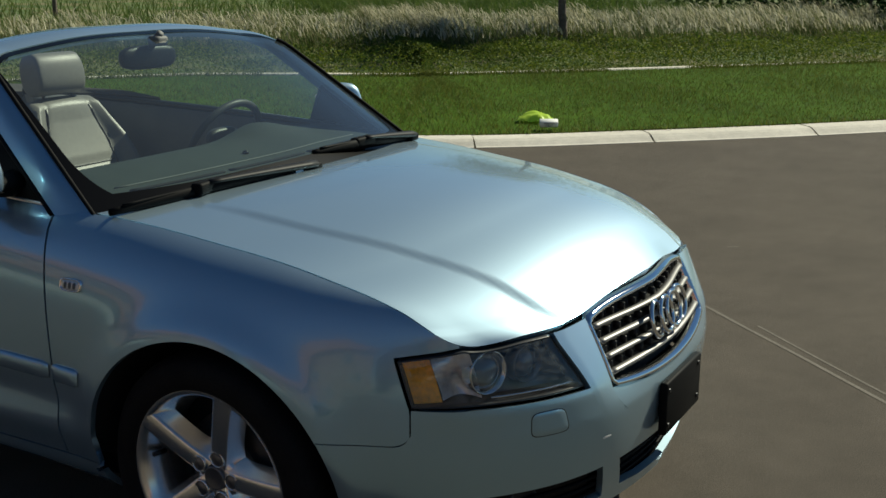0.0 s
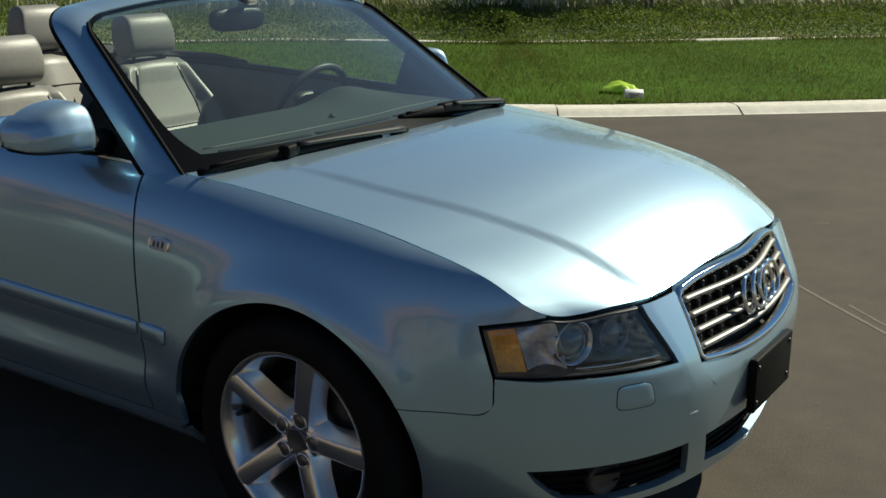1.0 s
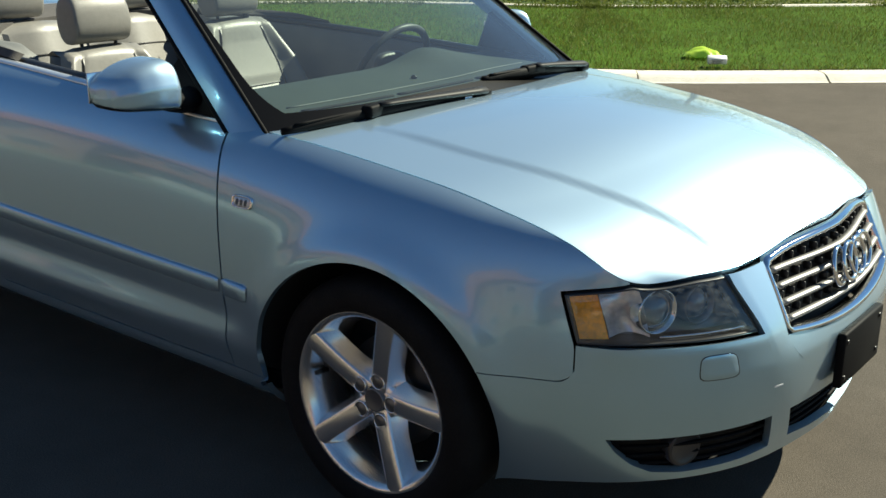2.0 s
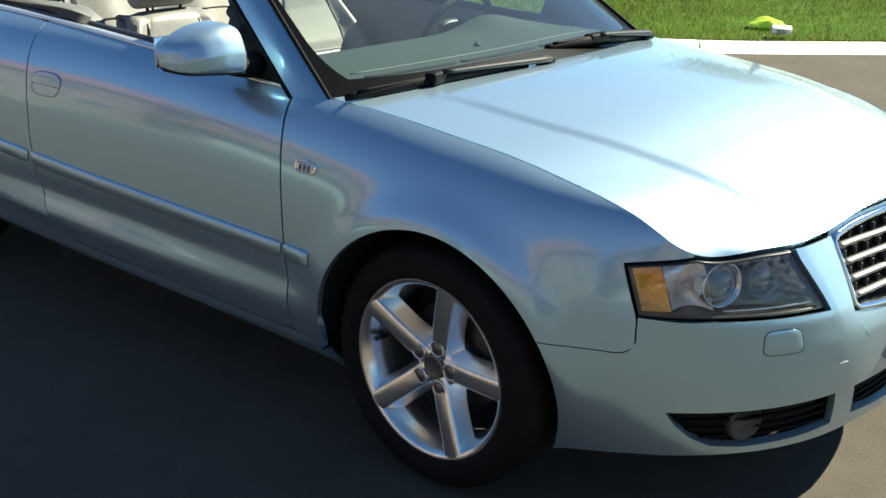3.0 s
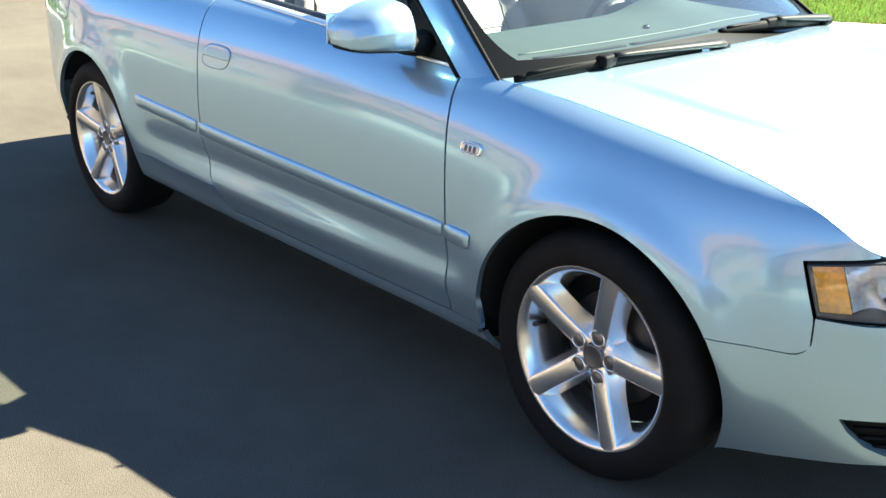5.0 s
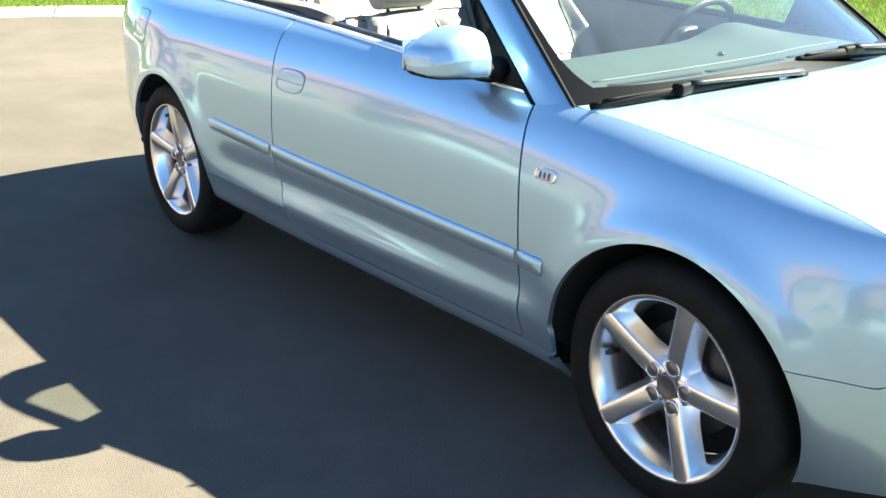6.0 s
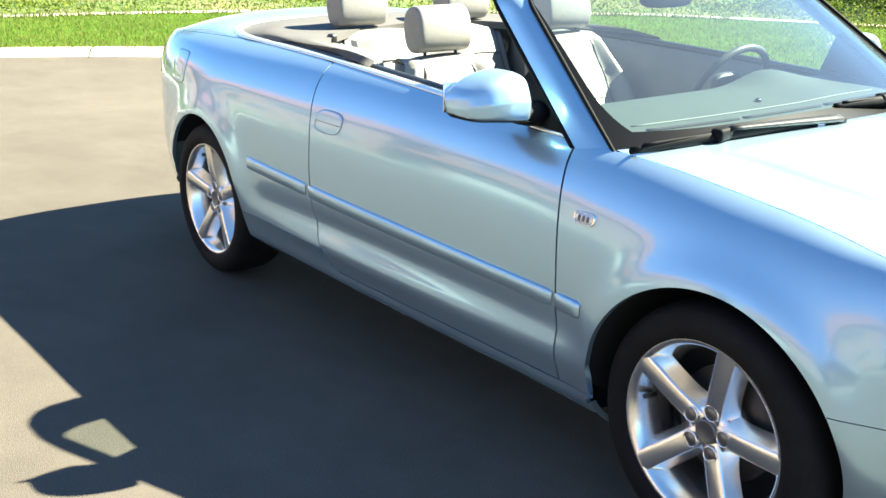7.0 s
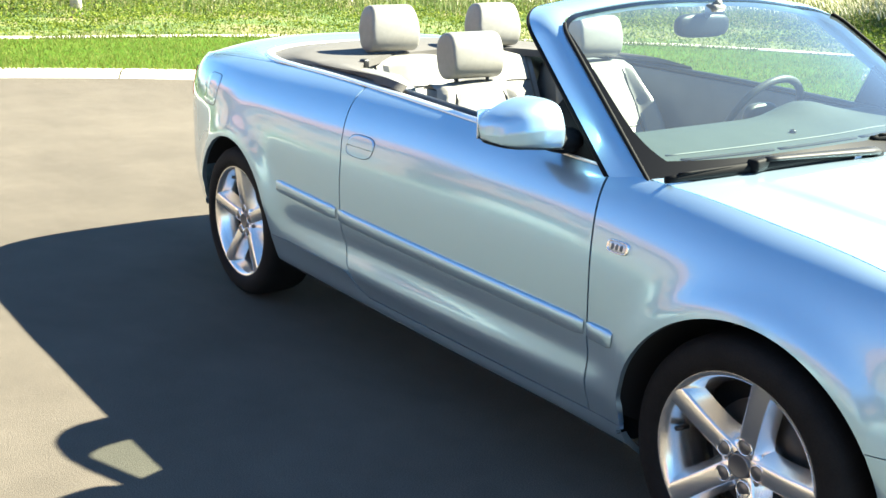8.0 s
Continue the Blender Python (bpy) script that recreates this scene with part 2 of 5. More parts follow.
def inset(a, z):
    if z >= ZW:
        t = max(0, (z - ZW) / (ZTOP(a) - ZW))
        k = .24 * min(1, max(0, (a - .80) / .25))          # the shoulder rounds over close to its upper edge
        i = ITOP(a) * ((1 - k) * t ** PTOP(a) + k * t ** 15)
    else:
        i = IBOT(a) * ((ZW - z) / .3) ** 1.7
    d = DOORISH(a)
    if d > 0:                                              # the lower door swells to a crease
        i -= d * .011 * math.exp(-((z - .365) / (.060 if z > .365 else .045)) ** 2)
        i += d * .008 * math.exp(-((z - .435) / .045) ** 2)
    x = float(np.interp(a, PA, PQ[:, 0]))
    for xc in (0, -WHEELBASE):                             # flared wheel arches
        r = math.hypot(x - xc, z - HUB_Z)
        bulge, reach = (.019, .065) if xc == 0 else (.027, .085)
        i -= bulge * math.exp(-((max(r, ARCH_R) - ARCH_R) / reach) ** 2) * min(1, max(0, (z - .20) / .25))
    return i
def lean(a):
    """How far an upright line of the nose slants outward per metre of height."""
    return .55 * math.sin(math.pi * min(max(a / .62, 0), 1)) ** 1.0
def flank(a, z, out=0.0):
    """A point of the right-hand flank by arc and height, pushed outward."""
    a = a + lean(a) * (z - .53)
    d = inset(a, z) - out
    return np.array([np.interp(a, PA, PQ[:, 0]) - d * np.interp(a, PA, PN[:, 0]), np.interp(a, PA, PQ[:, 1]) - d * np.interp(a, PA, PN[:, 1]), z])


def raw(a, z, out=0.0):
    """A point of the flank by true arc, with no slant."""
    d = inset(a, z) - out
    return np.array([np.interp(a, PA, PQ[:, 0]) - d * np.interp(a, PA, PN[:, 0]), np.interp(a, PA, PQ[:, 1]) - d * np.interp(a, PA, PN[:, 1]), z])


def top_of(a):
    """The height at which the slanted line a meets the bonnet's edge."""
    z = .7
    for _ in range(12):
        z = ZTOP(a + lean(a) * (z - .53))
    return z


def spread(lo, hi, n):
    return [lo + (hi - lo) * i / n for i in range(n + 1)]


def sheet(cols, low, high, nz, out=0.0, at=flank):
    """A panel of the flank between two heights, column by column."""
    return grid([[at(a, low(a) + (high(a) - low(a)) * k / nz, out) for k in range(nz + 1)] for a in cols])


CAR_MID = (-1.35, 0, .45)
GAP = .0030
car = thing("convertible_car", "light blue metallic four-seat convertible with its roof down", "car")


def panel(name, bm, label="", parent=None, mat=None, depth=.016, both=True):
    """A body panel with turned-in edges, on both sides of the car."""
    outward(bm, CAR_MID)
    skirt(bm, depth)
    made = []
    if both:
        made.append(part(name, mirrored(bm), mat or PAINT, parent or car, label))
    made.insert(0, part(name, bm, mat or PAINT, parent or car, label))
    return made


# wheel-arch edge above the hub, by x from the hub
def arch(dx):
    return HUB_Z + math.sqrt(max(ARCH_R ** 2 - dx * dx, 0))


# front wings
HL_REAR, HL_IN, HL_BOT = .94, .428, .584
def hl_top(a):
    return min(top_of(a) - .006, float(np.interp(a, (.428, .6, .784, HL_REAR), (.716, .7135, .7125, .688))))
def hl_rear(z):
    return HL_REAR - (.69 - z) * .33
def corner_rise(a):
    """The bumper's seam bends up in a round corner under the lamp's rear end."""
    return .036 - math.sqrt(.036 ** 2 - min(.0355, max(0, .9405 - a)) ** 2)
def wing_low(a):
    x = float(np.interp(a, PA, PQ[:, 0]))
    if a < HL_REAR + .002:
        return hl_top(a) + .006
    if x > .322:
        return .494 + corner_rise(a - .0356)
    if x > -ARCH_R + .0005:
        return max(arch(x), .284)
    return .284
cols = spread(.790, HL_REAR + .001, 10) + [HL_REAR + .0035] + spread(HL_REAR + .006, HL_REAR + .04, 6) + spread(HL_REAR + .05, arc_x(.323), 6) + [arc_x(.3215)]
cols += [arc_x(ARCH_R * math.cos(t)) for t in np.radians(np.linspace(29, 178, 60))] + spread(arc_x(-ARCH_R - .002), arc_x(-.497) - GAP, 6)
rows = []
cut = cols.index(HL_REAR + .0035)
for a in cols:
    lo, hi = wing_low(a), ZTOP(a)
    r = []
    for k in range(29):
        w = k / 28
        z = lo + (hi - lo) * (1 - (1 - w) ** 1.35)
        k_seam = max(0, (a - arc_x(-.38)) / (arc_x(-.497) - arc_x(-.38)))
        k_lamp = max(0, 1 - (a - HL_REAR - .0035) / .10) if a > HL_REAR + .002 else 0
        r.append(raw(a - k_lamp * (HL_REAR - hl_rear(min(max(z, HL_BOT - .01), .69))) + k_seam * (.055 * max(0, (z - .3) / .62) ** 3 - .010), z))
    rows.append(r)
tip = [[raw(a, (hl_top(min(a, HL_REAR)) + .005) * (1 - k / 8) + ZTOP(a) * k / 8) for k in range(9)] for a in cols[:cut + 1]]
panel("front_wing", joined(grid(rows[cut:]), grid(tip)))

# doors
rear_seam = hermite([.27, .285, .295, .36, .436, .582, .731, .85, 1.0], [-1.57, -1.62, -1.645, -1.690, -1.735, -1.764, -1.776, -1.80, -1.83])
def front_seam(z):
    return -.497 - (.055 * max(0, (z - .3) / .62) ** 3 - .010)
rows = []
for i in range(61):
    u = i / 60
    r = []
    for k in range(37):
        w = 1 - (1 - k / 36) ** 1.25
        zt = ZTOP(arc_x(front_seam(.92) * (1 - u) + rear_seam(.97) * u))
        z = .286 + (zt - .286) * w
        r.append(raw(arc_x((front_seam(z) - GAP) * (1 - u) + (rear_seam(z) + GAP) * u), z))
    rows.append(r)
doors = panel("door", grid(rows))

# sills
def sill_top(a):
    x = float(np.interp(a, PA, PQ[:, 0]))
    return float(np.interp(-x, (1.60, 1.66, 1.72), (.281, .30, .352)))
def sill_point(a, z, out):
    w = max(0, 1 - (a - arc_x(-.35)) / .10)
    return raw(a * (1 - w) + w * arc_x(-math.sqrt(ARCH_R ** 2 - (z - HUB_Z) ** 2) - .001), z, out - .060 * (1 - .45 * max(0, 1 - (a - arc_x(-.35)) / .30)) * max(0, (.262 - z) / .067) ** 2)
panel("sill", sheet(spread(arc_x(-.35), arc_x(-.449), 8) + spread(arc_x(-.46), arc_x(-1.58), 30) + spread(arc_x(-1.6), arc_x(-1.74), 12) + spread(arc_x(-1.76), arc_x(-2.295), 16), lambda a: .195, sill_top, 8, 0.0, sill_point))

# rear quarters
def quarter_low(a):
    x = float(np.interp(a, PA, PQ[:, 0])) + WHEELBASE
    if x > ARCH_R - .0005:
        return .356
    if x > -.255:
        return max(arch(x), .356)
    return float(np.interp(a, (arc_x(-WHEELBASE - .26), arc_x(-3.1), arc_x(-3.3)), (.63, .70, .722)))
cols = spread(arc_x(-1.74), arc_x(-WHEELBASE + ARCH_R + .003), 16) + [arc_x(-WHEELBASE + ARCH_R * math.cos(t)) for t in np.radians(np.linspace(4, 134, 50))]
cols += spread(arc_x(-WHEELBASE - .257), arc_x(-3.3), 14) + spread(arc_x(-3.32), PA[-1], 26)
rows = []
for a in cols:
    lo, hi = quarter_low(a), ZTOP(a)
    r = []
    for k in range(29):
        z = lo + (hi - lo) * (1 - (1 - k / 28) ** 1.35)
        k_seam = max(0, 1 - (a - arc_x(-1.74)) / .2)
        r.append(raw(a + k_seam * (arc_x(rear_seam(z) - GAP) - arc_x(-1.74)), z))
    rows.append(r)
panel("rear_quarter", grid(rows))

# rear bumper
cols = spread(arc_x(-WHEELBASE - .345), arc_x(-3.3), 16) + spread(arc_x(-3.32), PA[-1], 24)
def rear_row(a):
    hi = max(quarter_low(max(a, arc_x(-WHEELBASE - .26))) - .004, .3)
    r = []
    for k in range(17):
        lo = .41 - .18 * min(1, (a - cols[0]) / .35)
        z = lo + (hi - lo) * k / 16
        w = max(0, 1 - (a - cols[0]) / .25)
        x_arch = -WHEELBASE - math.sqrt(max(ARCH_R ** 2 - (z - HUB_Z) ** 2, 0))
        r.append(raw(a * (1 - w) + w * arc_x(x_arch - .001), z))
    return r
panel("rear_bumper", grid([rear_row(a) for a in cols]))

# bonnet
CORNER = .786
A_SCREEN = arc_x(-.42)
def edge(a):
    p = raw(a, ZTOP(a))
    n = np.array([np.interp(a, PA, PN[:, 0]), np.interp(a, PA, PN[:, 1]), 0])
    return p - n * GAP * (2 if a > .85 else .9) + np.array([0, 0, .001])
def hood_rear(u):
    y = -1 + 2 * u
    e = edge(A_SCREEN)
    return np.array([e[0] + (.165) * (1 - abs(y) ** 2.2), e[1] * -y, e[2] + .026 * (1 - y * y)])
def hood_nose(u):
    p = edge(CORNER * abs(1 - 2 * u))
    return p * np.array([1, 1 if u < .5 else -1, 1])
# the nose's edge as an even, smooth curve; its finer bends fade out within a hand's width
_w = np.linspace(0, 1, 60)
_n = np.array([edge(CORNER * w) for w in _w])
_fx, _fz = np.polyfit(_w ** 2, _n[:, 0], 3), np.polyfit(_w ** 2, _n[:, 2], 2)
def hood_front(u):
    w, p, c = abs(1 - 2 * u), hood_nose(u), _n[-1]
    k = w ** 6                                             # meets the lamp's corner exactly
    return np.array([np.polyval(_fx, w * w) + k * (c[0] - np.polyval(_fx, 1)), p[1], np.polyval(_fz, w * w) + k * (c[2] - np.polyval(_fz, 1))])
def hood_side(v):
    return edge(A_SCREEN + (CORNER - A_SCREEN) * v)
CREASE = hermite([0, .17, .43, .62, .82, .95, 1], [.755, .752, .738, .692, .638, .602, .575])
def hood_bulge(u, v):
    y = abs(2 * u - 1)
    crease = CREASE(v)                                       # a soft step runs from the screen's corners to the grille
    k = min(1, max(0, (crease - y) / .030 + .5))
    fine = (hood_nose(u) - hood_front(u)) * max(0, 1 - (1 - v) / .15) ** 2
    return fine + np.array([0, 0, .026 * (1 - y ** 2.5) * math.sin(math.pi * min(1, v * .93)) + (.0050 + .004 * v) * k * k * (3 - 2 * k) * min(1, v * 4) * min(1, .3 + (1 - v) * 9)])
hood = coons(hood_rear, hood_front, hood_side, lambda v: hood_side(v) * np.array([1, -1, 1]), 120, 90, hood_bulge)
panel("bonnet", hood, both=False, depth=.02)

# front bumper and nose
G_A = .324
def g_edge(z):
    """The arc of the grille's side edge, which stands upright at one width."""
    aa = np.linspace(.15, .45, 61)
    return float(np.interp(.347, [-flank(q, z)[1] for q in aa], aa))
def bump_low(a):
    return .212 - .024 * min(1, max(0, (a - .88) / .2)) ** 2
def bump_top(a):
    if a <= G_A:
        return float(np.interp(a, (0, .2, G_A), (.528, .536, .556)))
    if a <= HL_IN - .004:
        return top_of(a + .05 * max(0, (a - .35) / .07)) - .0015
    if a <= HL_REAR - .0385:
        return HL_BOT - .005
    return .4915 + corner_rise(a)
def hole(a):
    if a <= .392:
        return float(np.interp(a, (0, .3, .392), (.236, .243, .256))), .352
    if .450 <= a <= .823:
        return float(np.interp(a, (.45, .52, .613, .70, .755, .80, .823), (.250, .239, .234, .244, .270, .310, .345))), float(np.interp(a, (.45, .823), (.354, .347)))
    return .30, .30
def lamp_slant(z):
    """The lamp's inner end slants outward towards its top."""
    return .026 * min(1, max(0, (z - .60) / .10)) ** 1.4
def bump_ledge(a, z):
    """The bumper's upper edge stands proud under the lamps."""
    return min(1, max(0, (z - .490) / .075)) ** 1.5 * min(1, max(0, (.93 - a) / .12)) * min(1, max(0, (a - .30) / .10))
def bump_point(a, z):
    w = max(0, (a - .95) / .13)
    x_arch = math.sqrt(max(ARCH_R ** 2 - (z - HUB_Z) ** 2, 0)) + .001
    b = a * (1 - w) + w * arc_x(x_arch)
    if G_A + .0004 < a < HL_IN - .004 and z > .484:        # beside the grille the strip follows its slant
        b += lamp_slant(z) * max(0, (a - .35) / (HL_IN - .355))
        b += min(1, (z - .484) / .068) * (g_edge(z) + .006 - G_A - .002) * (HL_IN - .005 - a) / (HL_IN - .007 - G_A)
    ledge = bump_ledge(a, z)
    return flank(b, z, .013 * ledge)
SEAM_Z = .484
half = bmesh.new()
for a0, a1, n in ((0, G_A + .0005, 18), (G_A + .0005, .392, 7), (.392, HL_IN - .0042, 4), (HL_IN - .0042, .450, 3), (.450, .823, 34), (.823, .9015, 6), (.9015, 1.08, 14)):
    m = (a0 + a1) / 2
    kind_top = lambda a: bump_top(min(max(a, a0 + .0006), a1 - .0006))
    kind_hole = lambda a: hole(min(max(a, a0 + .0006), a1 - .0006))
    seg = spread(a0, a1, n)
    half = joined(half, grid([[bump_point(a, bump_low(a) + (kind_hole(a)[0] - bump_low(a)) * k / 5) for k in range(6)] for a in seg]))
    half = joined(half, grid([[bump_point(a, kind_hole(a)[1] + (SEAM_Z - kind_hole(a)[1]) * k / 8) for k in range(9)] for a in seg]))
    half = joined(half, grid([[bump_point(a, SEAM_Z + (kind_top(a) - SEAM_Z) * k / 10) for k in range(11)] for a in seg]))
bmesh.ops.remove_doubles(half, verts=half.verts, dist=1e-4)
for v in half.verts:
    if abs(v.co.y) < .004:
        v.co.y = 0
outward(half, CAR_MID)
whole = joined(half.copy(), mirrored(half))
half.free()
bmesh.ops.remove_doubles(whole, verts=whole.verts, dist=2e-4)
bumper = panel("front_bumper", whole, both=False, depth=.02)[0]

# windscreen frame: from one wing up, over and down to the other
def frame_curve(base, corner, mid, n=24):
    """Base, corner and middle of a hoop, rounded at the corner, for the right-hand half."""
    b, c, m = Vector(base), Vector(corner), Vector(mid)
    out = []
    d0 = b + (c - b) * .86
    m2 = Vector((m.x, c.y * .80, c.z + (m.z - c.z) * .30))
    for i in range(n):
        out.append(b + (d0 - b) * (i / n))
    for i in range(n):
        t = i / n
        out.append(d0 * (1 - t) ** 2 + (c + (c - d0) * .12) * 2 * t * (1 - t) + m2 * t * t)
    for i in range(n + 1):
        t = i / n
        q = m2 * (1 - t) + m * t
        q.z += (m.z - c.z) * .25 * math.sin(math.pi * t)
        out.append(q)
    return out
def hoop(base, corner, mid):
    r = frame_curve(base, corner, mid)
    return r + [Vector((p.x, -p.y, p.z)) for p in reversed(r[:-1])]
outer = hoop((-.500, -.806, .886), (-1.074, -.664, 1.290), (-1.150, 0, 1.343))
inner = hoop((-.404, -.772, .896), (-.948, -.642, 1.283), (-1.000, 0, 1.328))
rows = []
for k in range(9):
    t = k / 8
    row = []
    for j, (o, i) in enumerate(zip(outer, inner)):
        k = min(1, min(j, len(outer) - 1 - j) / 7) * math.sin(math.pi * t)
        row.append(o.lerp(i, t) + Vector((.006, math.copysign(.008 * min(1, abs(o.y) / .5), o.y), .007)) * k)
    foot = Vector((.060, .045, -.050))                     # the pillars run on down inside the wings
    rows.append([row[0] + foot] + row + [row[-1] + Vector((foot.x, -foot.y, foot.z))])
panel("windscreen_frame", grid(rows), both=False, depth=.028)

# windscreen
def screen_low(u):
    y = -1 + 2 * u
    return np.array([-.402 + .13 * (1 - abs(y) ** 2.2), -.748 * -y, .918 + .02 * (1 - y * y)])
pts = [np.array(p) for p in inner]
n_side = 33
def pick(seq, t):
    i = t * (len(seq) - 1)
    k = min(int(i), len(seq) - 2)
    return seq[k] * (1 - i + k) + seq[k + 1] * (i - k)
side_r = pts[:n_side]
head = pts[n_side - 1:len(pts) - n_side + 1]
flip = np.array([1, -1, 1])
lift = np.array([.004, 0, -.004])
def screen_bulge(u, v):
    b = 16 * u * (1 - u) * v * (1 - v)
    return (.030 * b, 0, .020 * b)
glass = coons(screen_low, lambda u: pick(head, u) + lift, lambda v: pick(side_r, v) + lift, lambda v: pick(side_r, v) * flip + lift, 40, 24, screen_bulge)
screen = part("windscreen", outward(glass, CAR_MID), GLASS, car, "clear laminated windscreen glass")


# wheels
def wheel(name, x, side, phase):
    w = new(name)
    w.parent = car
    w.matrix_parent_inverse = Matrix()
    w.matrix_basis = pose(x, .7615 * side, HUB_Z, 0, 0, 0 if side < 0 else 180)
    tyre = lathe([(.230, -.098), (.242, -.108), (.258, -.113), (.282, -.112), (.300, -.104), (.311, -.092), (.318, -.070), (.320, -.03), (.320, .03), (.318, .07), (.311, .092), (.290, .112), (.245, .11), (.225, .10)], 72)
    bmesh.ops.recalc_face_normals(tyre, faces=tyre.faces)
    part("tyre", tyre, RUBBER, w, "worn black road tyre")
    rim = lathe([(.218, .10), (.222, .05), (.200, .02), (.196, -.02), (.204, -.055), (.2165, -.085), (.224, -.098), (.2385, -.1035), (.2415, -.101), (.2405, -.094)], 72)
    bmesh.ops.recalc_face_normals(rim, faces=rim.faces)
    rim_ob = part("rim", rim, ALLOY, w)
    for k in range(5):
        t = math.radians(phase + 72 * k)
        rows = []
        for i in range(25):
            q = i / 24
            r = .030 + (.2295 - .030) * q
            half_w = .0255 - .0015 * math.sin(math.pi * q) + .0015 * q
            root = max(0, 1 - q / .42) ** 2                # the walls run out into the hub and into the rim
            tip = max(0, (q - .84) / .16) ** 2
            foot = 1.75 + .80 * root + .70 * tip
            y = -.080 - .019 * q ** 1.2
            deep = .046 * (1 - .6 * tip)
            prof = []
            for sgn in (-1, 1):
                side_pts = [(foot, deep), (1 + (foot - 1) * .50, deep * .52), (1.09, .0085), (1.0, .0022), (.92, .0004), (.5, -.0012)]
                prof += [(sgn * a_, b_) for a_, b_ in (side_pts if sgn < 0 else reversed(side_pts))]
            prof.insert(6, (0, -.0018))
            rows.append([(r * math.cos(t) - a_ * half_w * math.sin(t), y + b_ + .010 * (1 - q) ** 3, r * math.sin(t) + a_ * half_w * math.cos(t)) for a_, b_ in prof])
        sp = grid(rows)
        bmesh.ops.recalc_face_normals(sp, faces=sp.faces)
        outward(sp, (.12 * math.cos(t), .3, .12 * math.sin(t)))
        for e in sp.edges:
            e.smooth = e.calc_face_angle(0) < radians(34)
        part("spoke", sp, ALLOY, w)
    hub = lathe([(.072, .02), (.070, -.030), (.066, -.055), (.058, -.0660), (.036, -.0700), (.034, -.0700)], 48)
    outward(hub, (0, .2, 0))
    part("hub", hub, ALLOY, w)
    cap = lathe([(.0315, -.066), (.031, -.0765), (.0285, -.0785), (.026, -.0775), (.0, -.0782)], 32)
    outward(cap, (0, .2, 0))
    cap_ob = part("hub_cap", cap, material("worn_grey_cap", (.20, .20, .21), .35, .8) if "worn_grey_cap" not in bpy.data.materials else bpy.data.materials["worn_grey_cap"], w, "grey hub cap with a worn mark")
    for k in range(5):
        t = math.radians(phase + 72 * k)
        c = lathe([(.0235, -.070), (.0222, -.0778), (.0205, -.0802), (.0188, -.0798), (.0180, -.0780)], 24)
        d = lathe([(.0184, -.0782), (.0125, -.0784), (.0115, -.0792), (.0, -.0793)], 18)
        for b in (c, d):
            bmesh.ops.translate(b, vec=(.0555 * math.cos(t), 0, .0555 * math.sin(t)), verts=b.verts)
            outward(b, (.0555 * math.cos(t), .2, .0555 * math.sin(t)))
        part("bolt_well", c, ALLOY, w)
        part("wheel_bolt", d, bpy.data.materials["worn_grey_cap"], w, "grey recessed wheel bolt")
    va = math.radians(phase + 98)
    part("valve", tube([(.190 * math.cos(va), -.045, .190 * math.sin(va)), (.196 * math.cos(va), -.082, .196 * math.sin(va))], .007, 8), BLACK, w, "black tyre valve")
    disc = lathe([(.06, .0), (.145, .0), (.146, .012), (.06, .012)], 48)
    bmesh.ops.recalc_face_normals(disc, faces=disc.faces)
    part("brake_disc", disc, material("worn_steel", (.06, .058, .055), .5, .6) if "worn_steel" not in bpy.data.materials else bpy.data.materials["worn_steel"], w)
    back = lathe([(.0, .05), (.21, .05)], 32)
    part("drum_shield", back, DARK, w)
    return w
wheel("front_wheel", 0, -1, 76)
wheel("rear_wheel", -WHEELBASE, -1, 21)
wheel("front_wheel", 0, 1, 40)
wheel("rear_wheel", -WHEELBASE, 1, 10)

# dark wheel housings, and unseen underside plates added to stop sunlight leaking through
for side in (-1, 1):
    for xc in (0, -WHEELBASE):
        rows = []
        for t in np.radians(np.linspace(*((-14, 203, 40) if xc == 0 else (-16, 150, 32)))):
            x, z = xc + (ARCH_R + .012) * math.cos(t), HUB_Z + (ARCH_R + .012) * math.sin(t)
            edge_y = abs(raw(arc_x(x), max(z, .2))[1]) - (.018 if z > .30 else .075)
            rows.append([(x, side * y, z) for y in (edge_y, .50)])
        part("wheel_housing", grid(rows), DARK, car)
part("floor_pan", box((1.86, 1.56, .06), (-1.325, 0, .235), .01), DARK, car)
part("underside_plate", box((4.1, 1.08, .05), (-1.45, 0, .222), .01), DARK, car)
guard = grid([[tuple(flank(a, .222, -.03) * np.array([1, -w, 1])) for w in (-1, -.5, 0, .5, 1)] for a in spread(0, 1.05, 24)])
outward(guard, (0, 0, 5))
skirt(guard, .012)
part("splash_guard", guard, DARK, car)
part("boot_floor", box((1.10, 1.26, .05), (-2.92, 0, .275), .01), DARK, car)

# ---- details of the body ----
def badge(cx, cz, hw, hh, rings, n=40, power=4.0, slant=0.0):
    """A rounded-square patch on the flank; rings are (share of its size, distance outward)."""
    rows = []
    for r, out in rings:
        row = []
        for k in range(n):
            t = k * math.tau / n
            c, s = math.cos(t), math.sin(t)
            m = (abs(c) ** power + abs(s) ** power) ** (-1 / power)
            x, z = cx + hw * r * m * c + slant * hh * r * m * s, cz + hh * r * m * s
            row.append(tuple(raw(arc_x(x), z, out(r * m * s) if callable(out) else out)))
        rows.append(row)
    return outward(grid(rows, True), CAR_MID)


